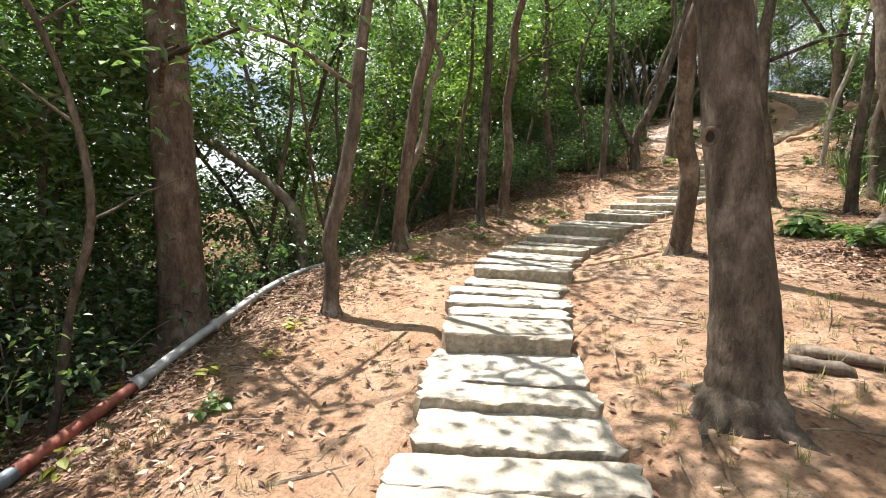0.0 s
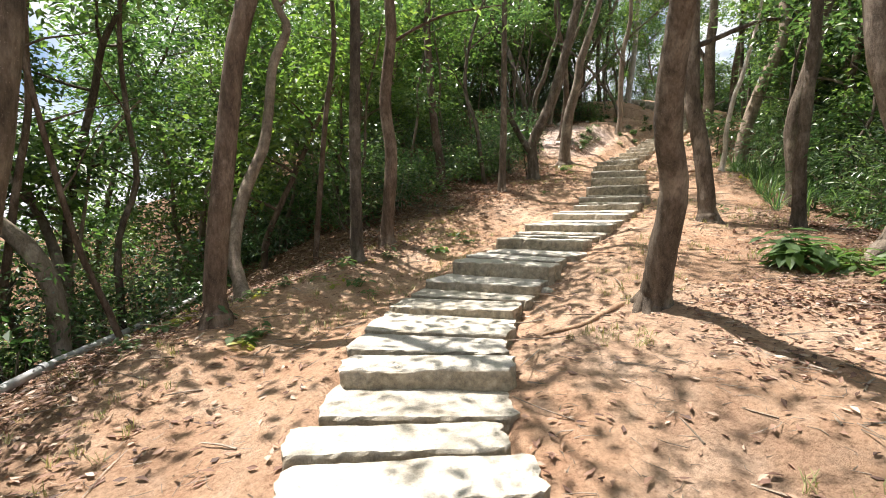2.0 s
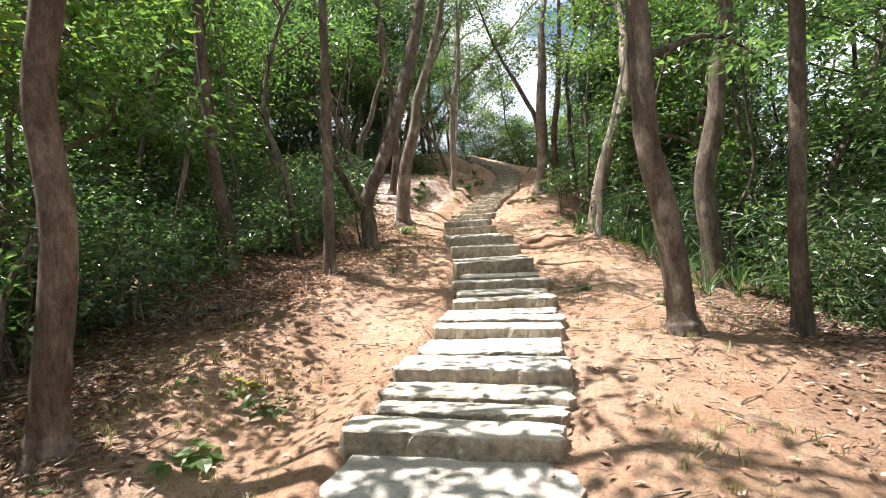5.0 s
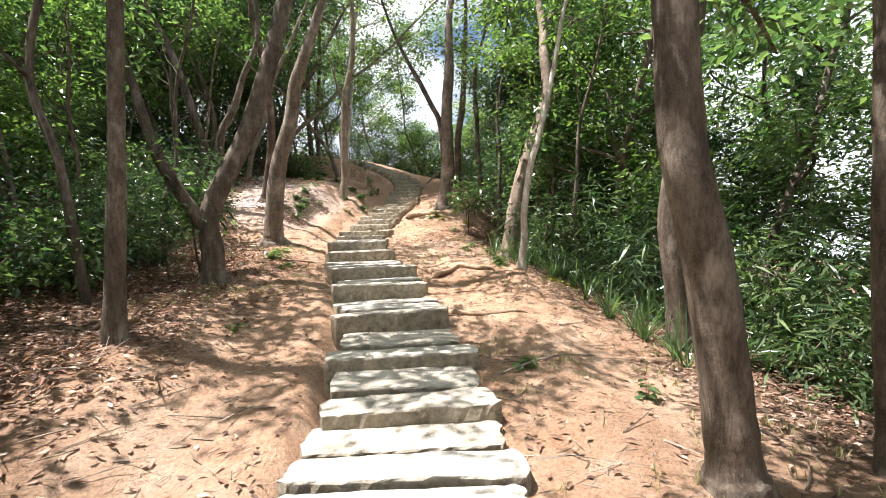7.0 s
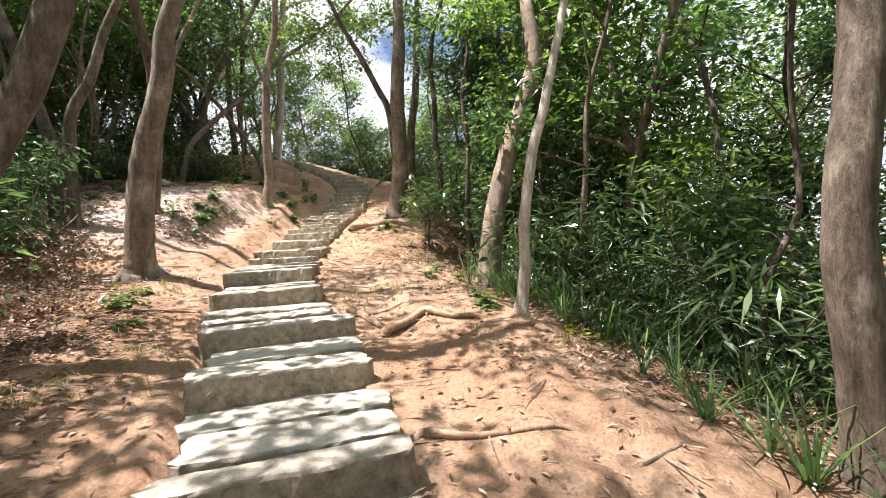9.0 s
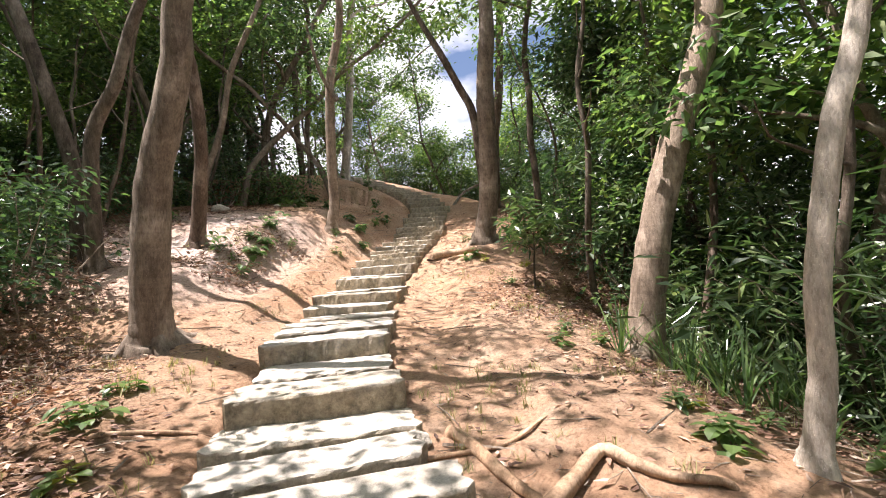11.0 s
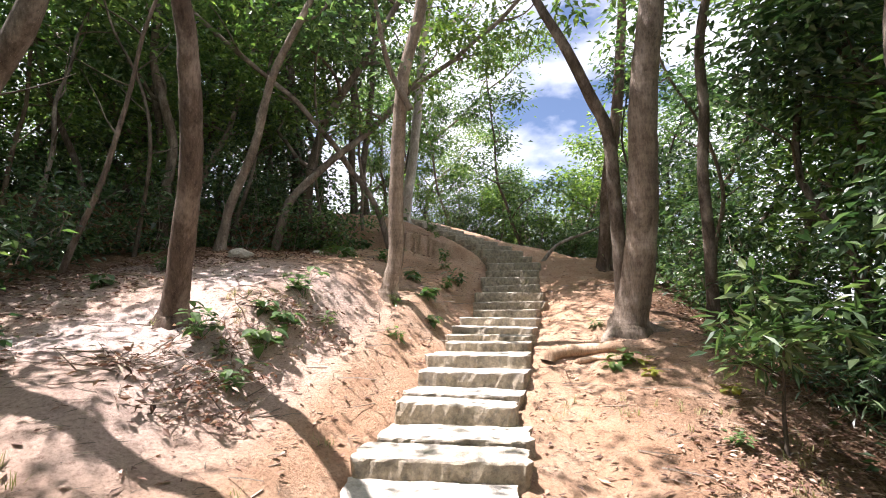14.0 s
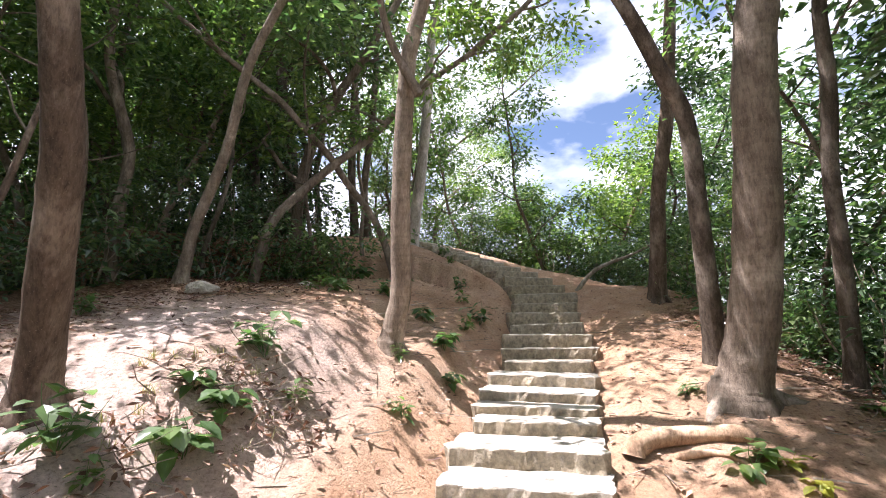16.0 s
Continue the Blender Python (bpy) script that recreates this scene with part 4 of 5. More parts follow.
    right_at = spots_in(46, (19, 38), lambda s: (edge_right(s) + 0.6, edge_right(s) + 4.5), 0.7, rng, taken)
    bushes_at += spots_in(22, (5, 17), lambda s: (edge_right(s), edge_right(s) + 5), 0.9, rng, taken)
    bushes_at += spots_in(20, (37, 50), lambda s: (edge_right(s), edge_right(s) + 5), 0.9, rng, taken)
    scatter(shrubs, bushes_at, rng, (0.6, 1.15))
    scatter(shrubs_right[2:], right_at, rng, (0.7, 1.25))
    # the wood behind, deep enough to close the view
    deep = np.random.RandomState(91)
    behind = [(x, y) for x, y in zip(deep.uniform(0, 15.5, 400), deep.uniform(20, 40, 400)) if abs(trail_coords(x, y)[1][0]) > 4.6 and all(math.hypot(x - a, y - b) > r + 0.8 for a, b, r in glades)]
    scatter(small, behind[:38], deep, (0.7, 1.05))
    scatter(shrubs, behind[70:105], deep, (1.1, 1.7))
    scatter(shrubs[:2], [(6.3, 17.1), (5.8, 16.3), (5.4, 15.7), (6.9, 18.3), (6.0, 17.7), (7.2, 19.6), (5.0, 16.4), (4.6, 15.3)], deep, (0.6, 0.95))
    flank = spots_in(32, (27.5, 40), lambda s: (edge_right(s) + 0.9, edge_right(s) + 9), 0.9, deep, taken)
    scatter([small[0], small[0], small[1]], flank[:16], deep, (0.65, 1.0))
    scatter(shrubs[:3] + shrubs_right[2:], flank[16:], deep, (1.0, 1.6))
    lower = spots_in(36, (5, 20), lambda s: (edge_left(s) - 2.5, edge_left(s) - 12), 1.0, deep, taken)
    scatter(small, lower[:22], deep, (0.85, 1.2))
    scatter(shrubs, lower[22:], deep, (0.9, 1.5))


build_wood()


def build_poles():
    """Thin bare stems that stand among the thicket."""
    rng = np.random.RandomState(55)
    kinds = []
    for k in range(4):
        lp, lr = limb((0, 0, -0.3), rng.normal(0, 0.12, 3) + (0, 0, 1), 5.5, 0.045, rng, 0.17, 7)
        root = thing("thin_tree", (0, 0, 0), "thin dark bare-stemmed tree among the undergrowth", "tree", "thicket stems")
        v, f = tube(lp, np.linspace(0.045, 0.02, 8), 7, rng, 0.05, 3)
        child("trunk", mesh_of("trunk", v, f, (BARK, BARK_RED, BARK_PALE, BARK)[k], True), root)
        for m in (3, 4, 5, 6):
            tw, tr = limb(lp[m], rng.normal(0, 1, 3) * (1, 1, 0.3) + (0, 0, 0.6), 1.1, 0.016, rng, 0.25, 4)
            tv, tf = tube(tw, tr, 5, rng, 0.05, 2)
            child("limb", mesh_of("limb", tv, tf, BARK, True), root)
        lv, lf = leaves([lp[-1] + rng.normal(0, 0.5, 3) for _ in range(26)], 20, 0.24, 0.15, 0.07, rng)
        child("crown", mesh_of("crown", lv, lf, (LEAF_MID, LEAF_BRIGHT)[k % 2]), root)
        kinds.append(root)
    at = spots_in(22, (8, 26), lambda s: (edge_left(s) + 0.4, edge_left(s) - 3.5), 0.8, rng, [])
    at += spots_in(14, (28, 42), lambda s: (edge_left(s) + 0.2, edge_left(s) - 4), 0.9, rng, [])
    at += spots_in(12, (18, 34), lambda s: (edge_right(s), edge_right(s) + 3), 1.0, rng, [])
    scatter(kinds, at, rng, (0.8, 1.3))


build_poles()


# ---- pipe along the wood's edge ----
def pipe_run():
    rng = np.random.RandomState(9)
    line = [(-2.78, 1.4), (-2.68, 2.9), (-2.60, 4.0), (-2.50, 5.2), (-2.43, 6.6), (-2.38, 8.0), (-2.2, 10.0), (-2.0, 12.0)]
    pts = [np.array((x, y, float(ground(x, y)[0]) + 0.085)) for x, y in line]
    root = thing("water_pipe", tuple(pts[0]), "long grey pipe with a rusty red stretch lying on soil", "pipe")
    for name, lo, hi, mat, r, lab in (("pipe_section", 0, 2, PIPE_BLUE, 0.052, "dull blue-grey section"), ("pipe_section", 1, 3, PIPE_RED, 0.05, "rusty red painted section"), ("pipe_section", 2, 8, PIPE_GREY, 0.048, "")):
        seg = pts[lo:hi]
        if name == "pipe_section" and lo == 0:
            seg = [pts[0], pts[0] * 0.35 + pts[1] * 0.65, pts[1]]
        v, f = tube(seg, [r] * len(seg), 14, rng, 0.0, 6)
        child(name, mesh_of(name, v - pts[0], f, mat, True), root, lab)
    for at in (2, 3, 5):
        d = (pts[at + 1] - pts[at - 1]) / np.linalg.norm(pts[at + 1] - pts[at - 1])
        v, f = tube([pts[at] - d * 0.06, pts[at], pts[at] + d * 0.06], [0.062] * 3, 14, rng, 0.0, 3)
        child("coupling", mesh_of("coupling", v - pts[0], f, PIPE_GREY, True), root, "grey pipe coupling")


pipe_run()


# ---- roots, deadwood and stones ----
def root_run(line, r0, r1, label, seed, name="tree_root", mat=None, lift=0.6, category="root"):
    """A bare root or branch that lies along the ground."""
    rng = np.random.RandomState(seed)
    pts = [np.array((x, y, foot(x, y) + lift * (r0 + (r1 - r0) * n / (len(line) - 1)))) for n, (x, y) in enumerate(line)]
    first = pts[0] + (pts[0] - pts[1]) * 0.15 - (0, 0, 0.05)
    last = pts[-1] + (pts[-1] - pts[-2]) * 0.3 - (0, 0, 0.06)
    rad = list(np.linspace(r0, r1, len(pts)))
    v, f = tube([first] + pts + [last], [r0] + rad + [r1 * 0.5], 8, rng, 0.09, 4)
    root = thing(name, tuple(pts[0]), label, category)
    child("limb", mesh_of("limb", v - pts[0], f, mat or ROOT, True), root)


root_run([(8.63, 13.43), (8.59, 13.2), (8.5, 12.94), (8.49, 12.74)], 0.042, 0.03, "bare brown root across eroded soil", 1)
root_run([(8.39, 12.68), (8.69, 12.69), (8.9, 12.64), (8.89, 12.47), (8.9, 12.3), (8.97, 12.1)], 0.05, 0.022, "bare brown root arching over eroded soil", 2, lift=1.0)
root_run([(7.33, 11.47), (7.49, 11.22), (7.74, 10.86)], 0.03, 0.018, "thin bare root beside the steps", 3)
root_run([(2.9, 6.3), (2.6, 6.15), (2.3, 6.0), (2.07, 6.08)], 0.024, 0.013, "pale root reaching towards the steps", 4)
root_run([(1.52, 2.58), (1.47, 2.39), (1.41, 2.22)], 0.022, 0.012, "thin surface root on bare soil", 5)
root_run([(12.72, 17.52), (12.95, 17.47), (13.15, 17.32), (13.25, 17.0)], 0.085, 0.06, "thick smooth root against the stone steps", 6, lift=0.7)
root_run([(12.95, 17.3), (13.05, 17.05), (12.95, 16.8)], 0.03, 0.015, "thin bare root hanging over the gully", 7)
root_run([(8.2, 13.75), (8.35, 13.4), (8.75, 13.15), (9.1, 13.1)], 0.018, 0.01, "thin root on sandy soil", 8)
root_run([(7.2, 14.9), (7.6, 14.65), (8.0, 14.5)], 0.016, 0.01, "thin root lying across bare soil", 9)
root_run([(2.3, 3.08), (2.42, 3.0), (2.55, 2.92)], 0.05, 0.045, "short weathered log beside a tree", 10, "log", BARK, 0.8, "log")
root_run([(2.5, 3.22), (2.68, 3.12), (2.9, 3.0)], 0.05, 0.04, "short grey-brown log beside a tree", 12, "log", BARK, 0.8, "log")
root_run([(6.4, 10.2), (6.9, 10.0), (7.4, 9.85)], 0.012, 0.008, "thin dry twig on soil", 11, "twig", DEADWOOD, 0.9, "twig")


def stone(x, y, w, label, seed):
    rng = np.random.RandomState(seed)
    bm = bmesh.new()
    bmesh.ops.create_icosphere(bm, subdivisions=3, radius=1.0)
    for v in bm.verts:
        k = 1 + 0.22 * noise.noise(v.co * 1.6 + Vector((seed, 0, 0))) + 0.08 * noise.noise(v.co * 4.5)
        v.co = Vector((v.co.x * w * k, v.co.y * w * 0.7 * k, max(v.co.z, -0.5) * w * 0.5 * k))
    me = bpy.data.meshes.new("stone")
    bm.to_mesh(me)
    bm.free()
    me.materials.append(STONE)
    ob = new("stone", me)
    ob.matrix_basis = pose(x, y, foot(x, y) + w * 0.15, 0, 0, rng.uniform(0, 360))
    tagged(ob, label, "stone")


stone(10.83, 22.2, 0.22, "grey rounded stone on the sandy bank", 3)
stone(12.35, 22.5, 0.13, "small grey stone among seedlings", 4)
stone(8.45, 13.55, 0.10, "brown stone lying in the gully", 5)
stone(2.55, 7.05, 0.07, "small stone beside the steps", 6)
stone(1.05, 6.35, 0.08, "small pale stone against the steps", 7)


def standing_sticks():
    """Dead leafless stems standing among the dry brush."""
    rng = np.random.RandomState(31)
    for k in range(16):
        s, d = rng.uniform(25.6, 28.6), rng.uniform(-5.2, -3.0)
        x, y = trail_point(s, d)
        z = foot(x, y)
        lp, lr = limb((0, 0, -0.05), rng.normal(0, 0.5, 3) + (0, 0, 1), rng.uniform(0.5, 1.2), 0.012, rng, 0.15, 4)
        v, f = tube(lp, lr, 5, rng, 0.05, 2)
        root = thing("dead_stick", (float(x), float(y), z), "pale dry leafless stick standing in brush", "stick", "dead sticks")
        child("limb", mesh_of("limb", v, f, DEADWOOD, True), root)


standing_sticks()


def brush_pile(x, y, width, seed):
    """A low heap of broken dead stems with curled leaves caught in it."""
    rng = np.random.RandomState(seed)
    z = foot(x, y)
    stems, hearts = [], []
    for _ in range(int(48 * width)):
        a, r = rng.uniform(0, 6.28), width * 0.5 * math.sqrt(rng.uniform())
        px, py = x + r * math.cos(a), y + r * math.sin(a)
        lift = foot(px, py) - z + rng.uniform(0.0, 0.10) * (1 - r / width)
        g = rng.uniform(0, 6.28)
        lp, lr = limb((px - x, py - y, lift), (math.cos(g), math.sin(g), rng.uniform(-0.05, 0.35)), rng.uniform(0.12, 0.45), rng.uniform(0.003, 0.008), rng, 0.2, 3)
        stems.append(tube(lp, lr, 4, rng, 0.05, 1))
        hearts.append(np.array((px - x, py - y, lift + 0.015)))
    root = thing("brush_pile", (x, y, z), "heap of dead twigs and curled brown leaves on sandy soil", "brushwood", "dead brush")
    v, f = joined(stems)
    tagged(child("brushwood", mesh_of("brushwood", v, f, DEADWOOD), root), kind="stuff")
    lv, lf = leaves(hearts, 4, 0.06, 0.085, 0.034, rng, 0.3, 0.1)
    tagged(child("dry_foliage", mesh_of("dry_foliage", lv, lf, LEAF_DRY), root), kind="stuff")


for k, (bx, by, bw) in enumerate([(9.53, 18.66, 0.9), (10.22, 19.08, 0.7), (9.37, 18.15, 0.7), (10.75, 19.1, 0.7), (8.9, 18.2, 0.8), (6.6, 15.9, 1.2), (6.0, 15.2, 1.1), (7.0, 16.9, 1.1), (7.3, 18.0, 1.1), (6.4, 16.6, 1.1), (7.7, 18.9, 0.9), (1.4, 10.9, 0.9), (0.6, 10.4, 0.9), (2.5, 12.0, 1.0), (3.6, 12.4, 0.9)]):
    brush_pile(bx, by, bw, 700 + k)


def fallen_trunk(rows, label, seed, mat):
    rng = np.random.RandomState(seed)
    p = [np.array(r[:3], float) for r in rows]
    v, f = tube(p, [r[3] for r in rows], 10, rng, 0.06, 5)
    root = thing("fallen_trunk", tuple(p[0]), label, "dead tree")
    child("limb", mesh_of("limb", v - p[0], f, mat, True), root)


fallen_trunk([(-2.55, 8.7, 0.15, 0.10), (-2.62, 8.75, 1.0, 0.095), (-3.1, 8.8, 1.65, 0.09), (-4.3, 8.85, 2.5, 0.08), (-5.6, 9.0, 3.3, 0.06)], "dead arching grey trunk in the undergrowth", 41, DEADWOOD)
fallen_trunk([(17.2, 21.0, 5.2, 0.045), (17.6, 20.7, 5.75, 0.04), (18.3, 20.2, 6.1, 0.03), (18.9, 19.8, 6.5, 0.02)], "bare bent branch leaning over the bank", 42, DEADWOOD)


# ---- seedlings, ferns and broad-leaved plants beside the path ----
def seedling_kind(seed, height, leaf, count, length, breadth, label, name="seedling", category="plant"):
    """A small plant: a few stems with single broad leaves."""
    rng = np.random.RandomState(seed)
    root = thing(name, (0, 0, 0), label, category, "plants beside the path")
    pieces, lv, lf = [], [], []
    for k in range(max(2, count // 5)):
        ang = rng.uniform(0, 6.28)
        lp, lr = limb((0, 0, -0.03), (math.cos(ang) * 0.6, math.sin(ang) * 0.6, 1), height * rng.uniform(0.6, 1.1), 0.005, rng, 0.2, 4)
        pieces.append(tube(lp, lr, 4, rng, 0.0, 2))
        for m in range(5):
            at = lp[rng.randint(2, 5)]
            a = rng.uniform(0, 6.28)
            way = np.array((math.cos(a), math.sin(a), rng.uniform(-0.5, 0.35)))
            side = np.array((-math.sin(a), math.cos(a), 0))
            upw = np.cross(side, way) * -1
            ln, wd = length * rng.uniform(0.6, 1.15), breadth * rng.uniform(0.7, 1.1)
            base = len(lv)
            p0 = at + way * 0.03
            # a leaf of six facets, folded along its rib and bent down at the tip
            for u, s in ((0, 0), (0.3, 0.5), (0.65, 0.42), (1.0, 0), (0.65, -0.42), (0.3, -0.5)):
                lv.append(p0 + way * ln * u + side * wd * s + upw * (0.10 * wd * abs(s) * 2 - 0.22 * ln * u * u))
            mid = len(lv)
            lv.append(p0 + way * ln * 0.45 - upw * (0.05 * ln))
            lf += [(base, base + 1, mid), (base + 1, base + 2, mid), (base + 2, base + 3, mid), (base + 3, base + 4, mid), (base + 4, base + 5, mid), (base + 5, base, mid)]
    for v, f in pieces:
        child("stem", mesh_of("stem", v, f, leaf, True), root)
    for k in range(len(lv) // 7):
        child("leaf", mesh_of("leaf", np.array(lv[7 * k:7 * k + 7]), np.array(lf[6 * k:6 * k + 6]) - 7 * k, leaf), root)
    return root


def blades(spots, seed, length, width, count, leaf_spread=0.5):
    """Arching grass blades from tufts: vertices and quads."""
    rng = np.random.RandomState(seed)
    vs, fs, k = [], [], 0
    for x, y, z in spots:
        for _ in range(count):
            a = rng.uniform(0, 6.28)
            ln = length * rng.uniform(0.5, 1.2)
            out = rng.uniform(0.2, 1.0) * leaf_spread
            side = np.array((-math.sin(a), math.cos(a), 0)) * width * 0.5
            p = np.array((x, y, z)) + rng.normal(0, 0.02, 3) * (1, 1, 0)
            rows = []
            for t, w in ((0, 1), (0.4, 1.0), (0.75, 0.7), (1.0, 0.1)):
                c = p + np.array((math.cos(a) * out * ln * t, math.sin(a) * out * ln * t, ln * (t - 0.55 * out * t * t)))
                rows += [c - side * w, c + side * w]
            vs += rows
            fs += [(k + 2 * m, k + 2 * m + 1, k + 2 * m + 3, k + 2 * m + 2) for m in range(3)]
            k += 8
    return np.array(vs), np.array(fs)


BANK = [(10.69, 19.48), (12.77, 19.73), (12.06, 19.6), (10.29, 19.01), (10.14, 19.16), (9.53, 18.66), (10.81, 19.18), (11.64, 18.92), (12.23, 21.19), (12.42, 23.37), (11.51, 22.95), (13.5, 22.7),
        (9.58, 21.57), (12.54, 19.34), (9.6, 18.3), (10.0, 18.81), (9.43, 18.84), (12.0, 21.6), (12.9, 21.0), (8.9, 20.9), (13.1, 20.5), (12.5, 22.3), (13.6, 20.3), (14.4, 21.1), (15.0, 21.9), (15.4, 22.6), (14.2, 20.6), (15.9, 23.4)]
GULLY = [(13.02, 16.87), (13.13, 16.68), (13.7, 17.0), (13.68, 17.53), (12.7, 14.2), (9.33, 12.18), (9.6, 12.44), (14.43, 16.35), (13.32, 15.89), (12.4, 15.61), (13.0, 16.5), (10.9, 13.9), (11.0, 13.6), (10.46, 13.73), (9.64, 12.41), (9.35, 12.15), (9.9, 12.1), (9.95, 11.55), (9.45, 11.3), (9.7, 11.2)]
LOWER = [(7.41, 15.45), (7.12, 15.11), (6.96, 14.57), (2.79, 11.48), (2.57, 9.88), (2.14, 10.59), (2.04, 9.6), (2.46, 10.33), (-1.37, 7.35), (-1.22, 7.8), (-0.34, 6.76), (-0.24, 7.05), (-0.36, 8.29), (5.31, 12.75), (6.73, 10.14),
         (-1.74, 3.61), (-1.54, 3.23), (-1.37, 3.94), (-2.93, 4.27), (-3.3, 4.13), (-2.37, 2.94), (-1.34, 4.55), (-1.6, 8.6), (-1.5, 9.6), (-0.33, 6.93), (-0.51, 8.44), (-0.18, 8.61),
         (0.26, 8.69), (0.57, 8.69), (0.41, 8.48), (0.73, 8.44), (0.82, 8.17), (0.62, 9.28), (0.95, 9.3), (1.29, 9.4), (-1.38, 7.54), (-1.21, 7.96), (-1.05, 8.05), (-0.6, 7.35), (-0.35, 6.87),
         (-0.22, 7.08), (-0.38, 8.47), (-0.12, 8.48), (2.92, 11.89), (2.44, 10.24), (7.47, 15.47), (7.19, 15.2), (7.01, 14.61), (6.68, 10.14), (6.81, 9.17)]
CLUMP = [(4.97, 6.4), (5.19, 6.2), (4.71, 6.22), (4.92, 5.86), (4.71, 5.22), (5.4, 5.7), (5.2, 5.3)]


def build_plants():
    rng = np.random.RandomState(77)
    broad = [seedling_kind(501, 0.16, LEAF_BRIGHT, 15, 0.11, 0.08, "small seedling with broad green leaves"),
             seedling_kind(502, 0.22, LEAF_MID, 20, 0.10, 0.06, "leafy green seedling on bare soil"),
             seedling_kind(503, 0.12, LEAF_BRIGHT, 10, 0.09, 0.07, "tiny seedling with round green leaves"),
             seedling_kind(504, 0.14, LEAF_YELLOW, 10, 0.11, 0.07, "yellowing seedling on bare soil")]
    scatter(broad, LOWER, rng, (0.7, 1.2), 0.0)
    bank = [seedling_kind(511, 0.42, LEAF_MID, 40, 0.14, 0.09, "bushy green seedling on the sandy bank"),
            seedling_kind(512, 0.30, LEAF_MID, 25, 0.17, 0.12, "broad-leaved plant on the sandy bank"),
            seedling_kind(513, 0.24, LEAF_BRIGHT, 25, 0.11, 0.06, "low green plant on the bank")]
    scatter(bank, BANK, rng, (0.7, 1.15), 0.0)
    low = [seedling_kind(521, 0.2, LEAF_BRIGHT, 25, 0.14, 0.11, "bright broad-leaved plant at the thicket's edge"),
           seedling_kind(522, 0.18, LEAF_YELLOW, 15, 0.13, 0.08, "yellowing leafy plant on sandy soil"),
           seedling_kind(523, 0.22, LEAF_MID, 30, 0.10, 0.05, "small fern-like plant beside a root")]
    scatter(low, GULLY, rng, (0.6, 1.0), 0.0)
    clump = [seedling_kind(531, 0.3, LEAF_MID, 40, 0.2, 0.10, "low clump of broad dark green leaves"), seedling_kind(532, 0.26, LEAF_BRIGHT, 30, 0.2, 0.09, "low clump of bright broad leaves")]
    scatter(clump, CLUMP, rng, (0.9, 1.3), 0.0)


build_plants()


def sapling(x, y, height, label, seed):
    """A single-stemmed young tree with whorls of long leaves."""
    rng = np.random.RandomState(seed)
    z = foot(x, y)
    lp, lr = limb((0, 0, -0.1), (0.05, -0.05, 1), height, 0.022, rng, 0.08, 5)
    pieces, centres = [tube(lp, lr, 7, rng, 0.04, 3)], []
    for k in range(10):
        a = k * 2.4
        tw, tr = limb(lp[rng.randint(3, 6)], (math.cos(a), math.sin(a), 0.5), 0.45, 0.008, rng, 0.2, 3)
        pieces.append(tube(tw, tr, 4, rng, 0.0, 2))
        centres += [tw[-1], tw[-2] + rng.normal(0, 0.05, 3)]
    root = thing("sapling", (x, y, z), label, "tree")
    for k, (v, f) in enumerate(pieces):
        child("branch" if k else "trunk", mesh_of("branch" if k else "trunk", v, f, BARK, True), root)
    lv, lf = leaves(centres, 20, 0.07, 0.2, 0.06, rng, 0.6, 0.15)
    child("crown", mesh_of("crown", lv, lf, LEAF_DARK), root)


sapling(12.7, 15.37, 1.15, "small sapling with whorls of long glossy leaves", 61)
sapling(13.9, 14.6, 1.7, "young sapling with long dark leaves in shade", 62)
sapling(5.9, 14.9, 1.2, "thin sapling at the thicket's edge", 63)


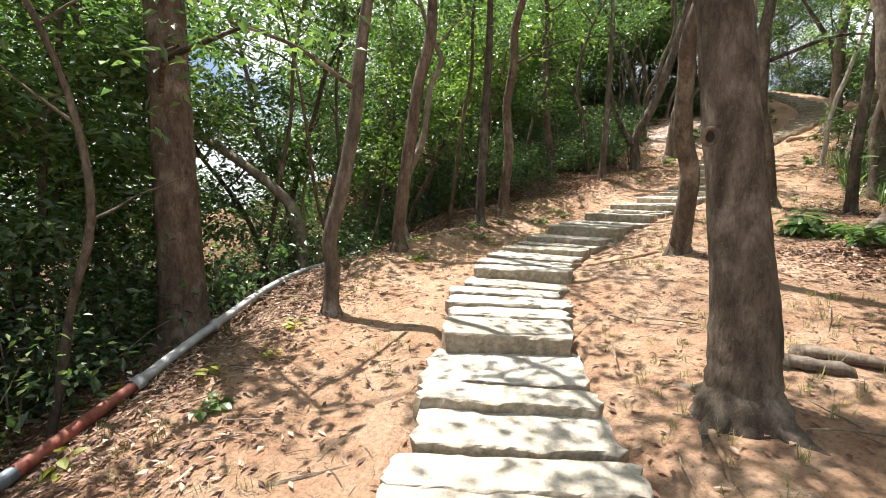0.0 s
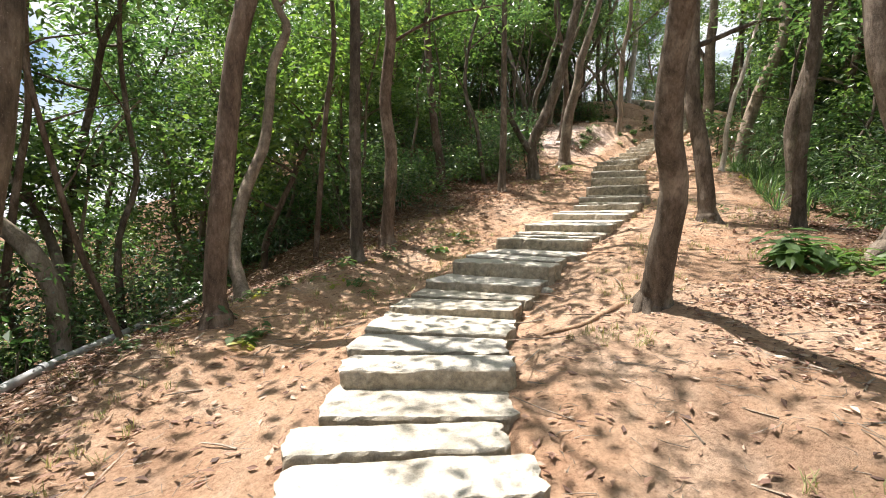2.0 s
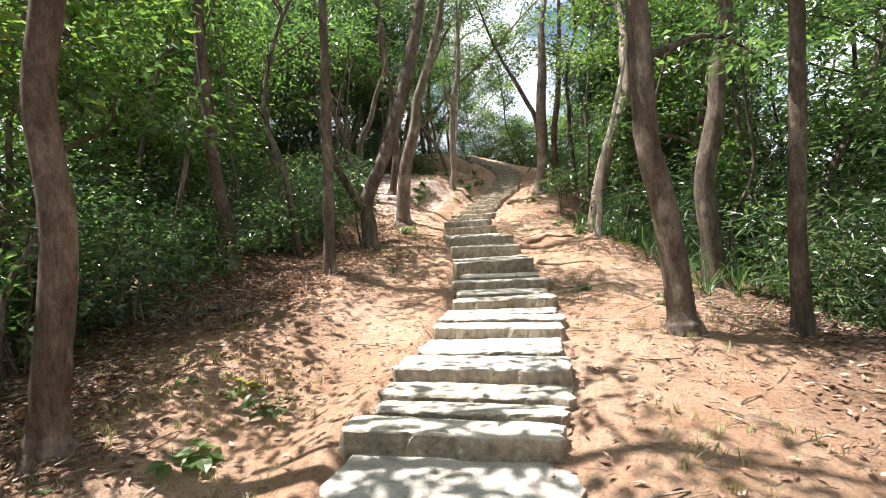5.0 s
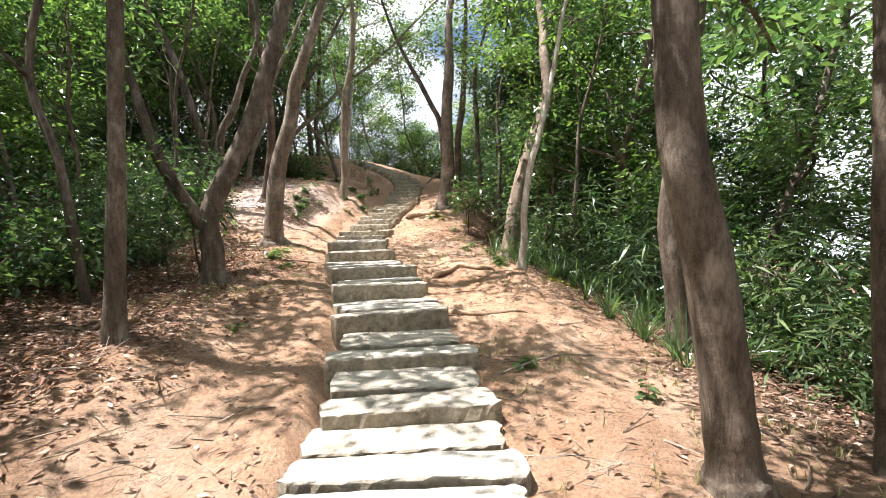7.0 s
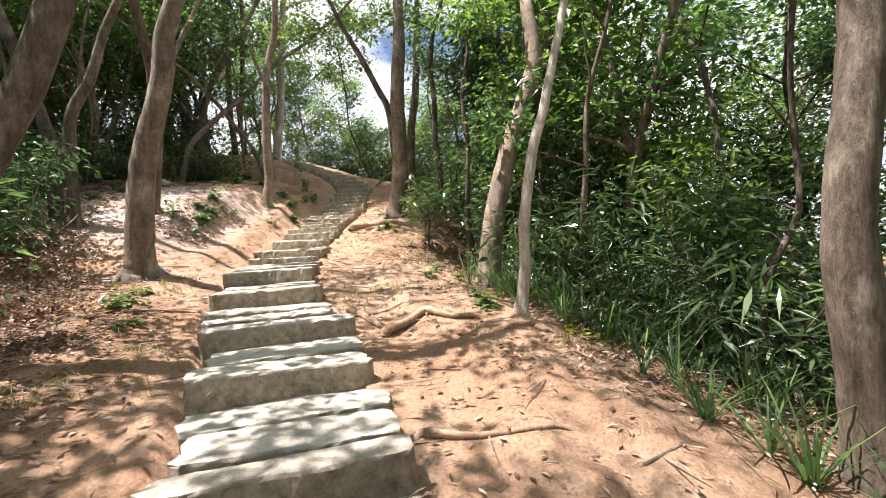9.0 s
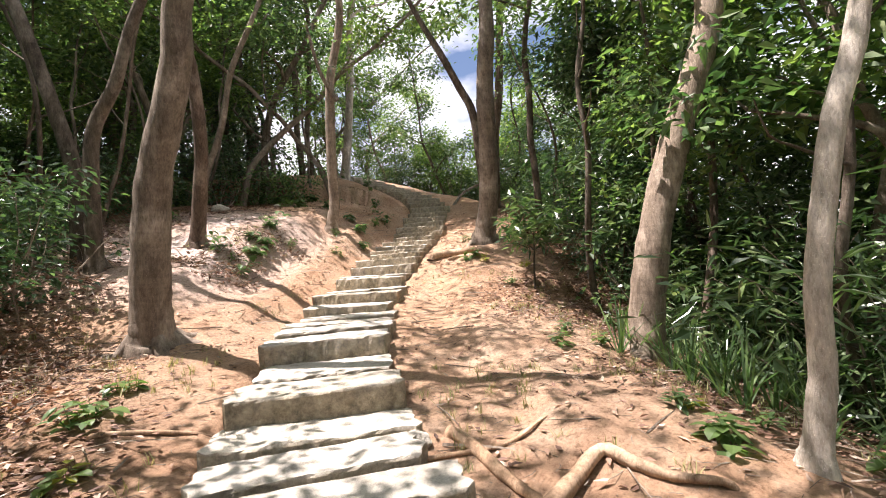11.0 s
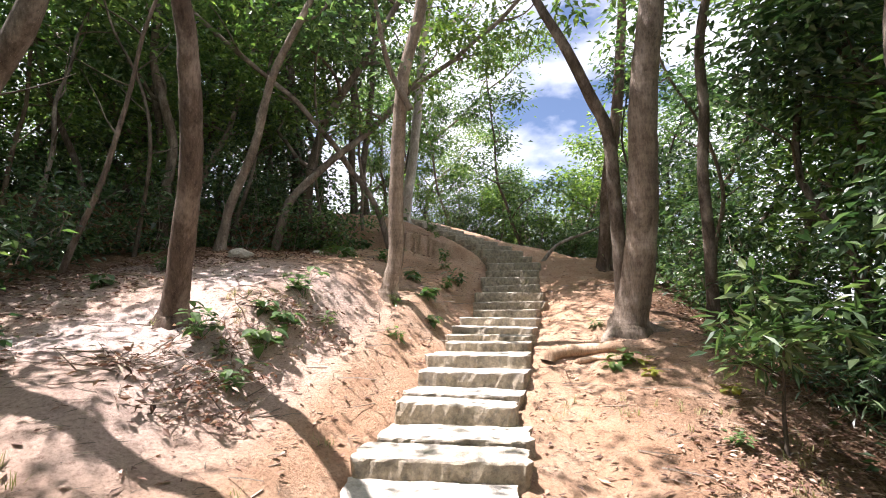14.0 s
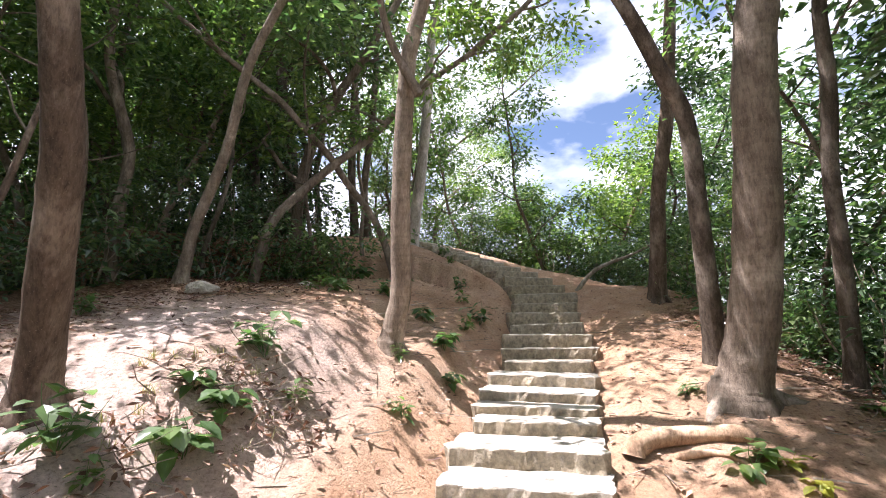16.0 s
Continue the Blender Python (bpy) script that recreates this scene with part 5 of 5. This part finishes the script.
# ---- litter: dry leaves, twigs and grass, more of them under the trees ----
def build_litter():
    rng = np.random.RandomState(13)
    n = 220000
    s, u = rng.uniform(8.5, 36, n), rng.uniform(-1, 1, n)
    d = np.sign(u) * (0.62 + 4.6 * np.abs(u) ** 1.1)
    x, y = trail_point(s, d)
    edge_at = np.where(d < 0, np.interp(s, [0, 15, 22, 25, 28, 32], [2.2, 2.2, 2.2, 1.2, 3.4, 4.0]), np.interp(s, [0, 16, 20, 26, 32], [3.2, 3.2, 2.8, 2.6, 2.4]))
    chance = np.clip(0.09 + 0.9 * (np.abs(d) - edge_at + 0.7) / 1.4 + 0.55 * vnoise(x, y, 0.8, 8), 0.07, 1)
    keep = rng.uniform(0, 1, n) < chance
    x, y = x[keep][:80000], y[keep][:80000]
    z = bumpy_ground(x, y) + 0.008
    lv, lf = leaves(np.stack([x, y, z], 1), 1, 0.0, 0.08, 0.03, rng, 0.0, 0.02)
    lv = lv.reshape(-1, 4, 3)
    lv[:, :, 2] = z[:, None] + (lv[:, :, 2] - z[:, None]) * 0.45 + 0.010
    lv += rng.uniform(-0.004, 0.004, lv.shape)
    tagged(new("leaf_litter", mesh_of("leaf_litter", lv.reshape(-1, 3), lf, LEAF_DRY)), "scattered curled brown dry leaves on soil", "leaf litter", kind="stuff")
    # twigs and needles
    m = 12000
    s, d = rng.uniform(9, 34, m), rng.uniform(-4, 4, m)
    ok = np.abs(d) > 0.72
    x, y = trail_point(s[ok], d[ok])
    z = bumpy_ground(x, y)
    pieces = []
    for a, b, c in zip(x, y, z):
        g = rng.uniform(0, 6.28)
        ln = rng.uniform(0.04, 0.16) if rng.uniform() < 0.9 else rng.uniform(0.2, 0.5)
        w = rng.uniform(0.0018, 0.0035) if ln < 0.17 else rng.uniform(0.004, 0.009)
        way = np.array((math.cos(g), math.sin(g), rng.uniform(-0.05, 0.12))) * ln
        mid = np.array((a, b, c + 0.008)) + way * 0.5 + rng.normal(0, 0.012, 3) * (1, 1, 0.3)
        pieces.append(tube([(a, b, c + 0.006), mid, np.array((a, b, c + 0.006)) + way], [w, 0.85 * w, 0.5 * w], 3, rng, 0.0, 1))
    v, f = joined(pieces)
    tagged(new("twig_litter", mesh_of("twig_litter", v, f, DEADWOOD)), "thin dry twigs strewn over the soil", "twigs", kind="stuff")
    # thin dry grass
    g = 2600
    s, u = rng.uniform(10, 30, g), rng.uniform(-1, 1, g)
    d = np.sign(u) * (0.75 + 2.6 * np.abs(u))
    x, y = trail_point(s, d)
    patchy = vnoise(x, y, 0.9, 15) > 0.0
    x, y = x[patchy], y[patchy]
    v, f = blades(np.stack([x, y, bumpy_ground(x, y)], 1), 3, 0.09, 0.005, 9, 0.8)
    tagged(new("dry_grass", mesh_of("dry_grass", v, f, GRASS_DRY)), "thin yellowish grass tufts on bare soil", "grass", kind="stuff")
    # coarse green grass at the right-hand thicket
    s, d = rng.uniform(21, 27, 60), rng.uniform(2.7, 4.2, 60)
    x, y = trail_point(s, d)
    v, f = blades(np.stack([x, y, bumpy_ground(x, y)], 1), 4, 0.6, 0.016, 14, 0.9)
    tagged(new("coarse_grass", mesh_of("coarse_grass", v, f, LEAF_MID)), "long arching green grass at the thicket's edge", "grass", kind="stuff")


build_litter()
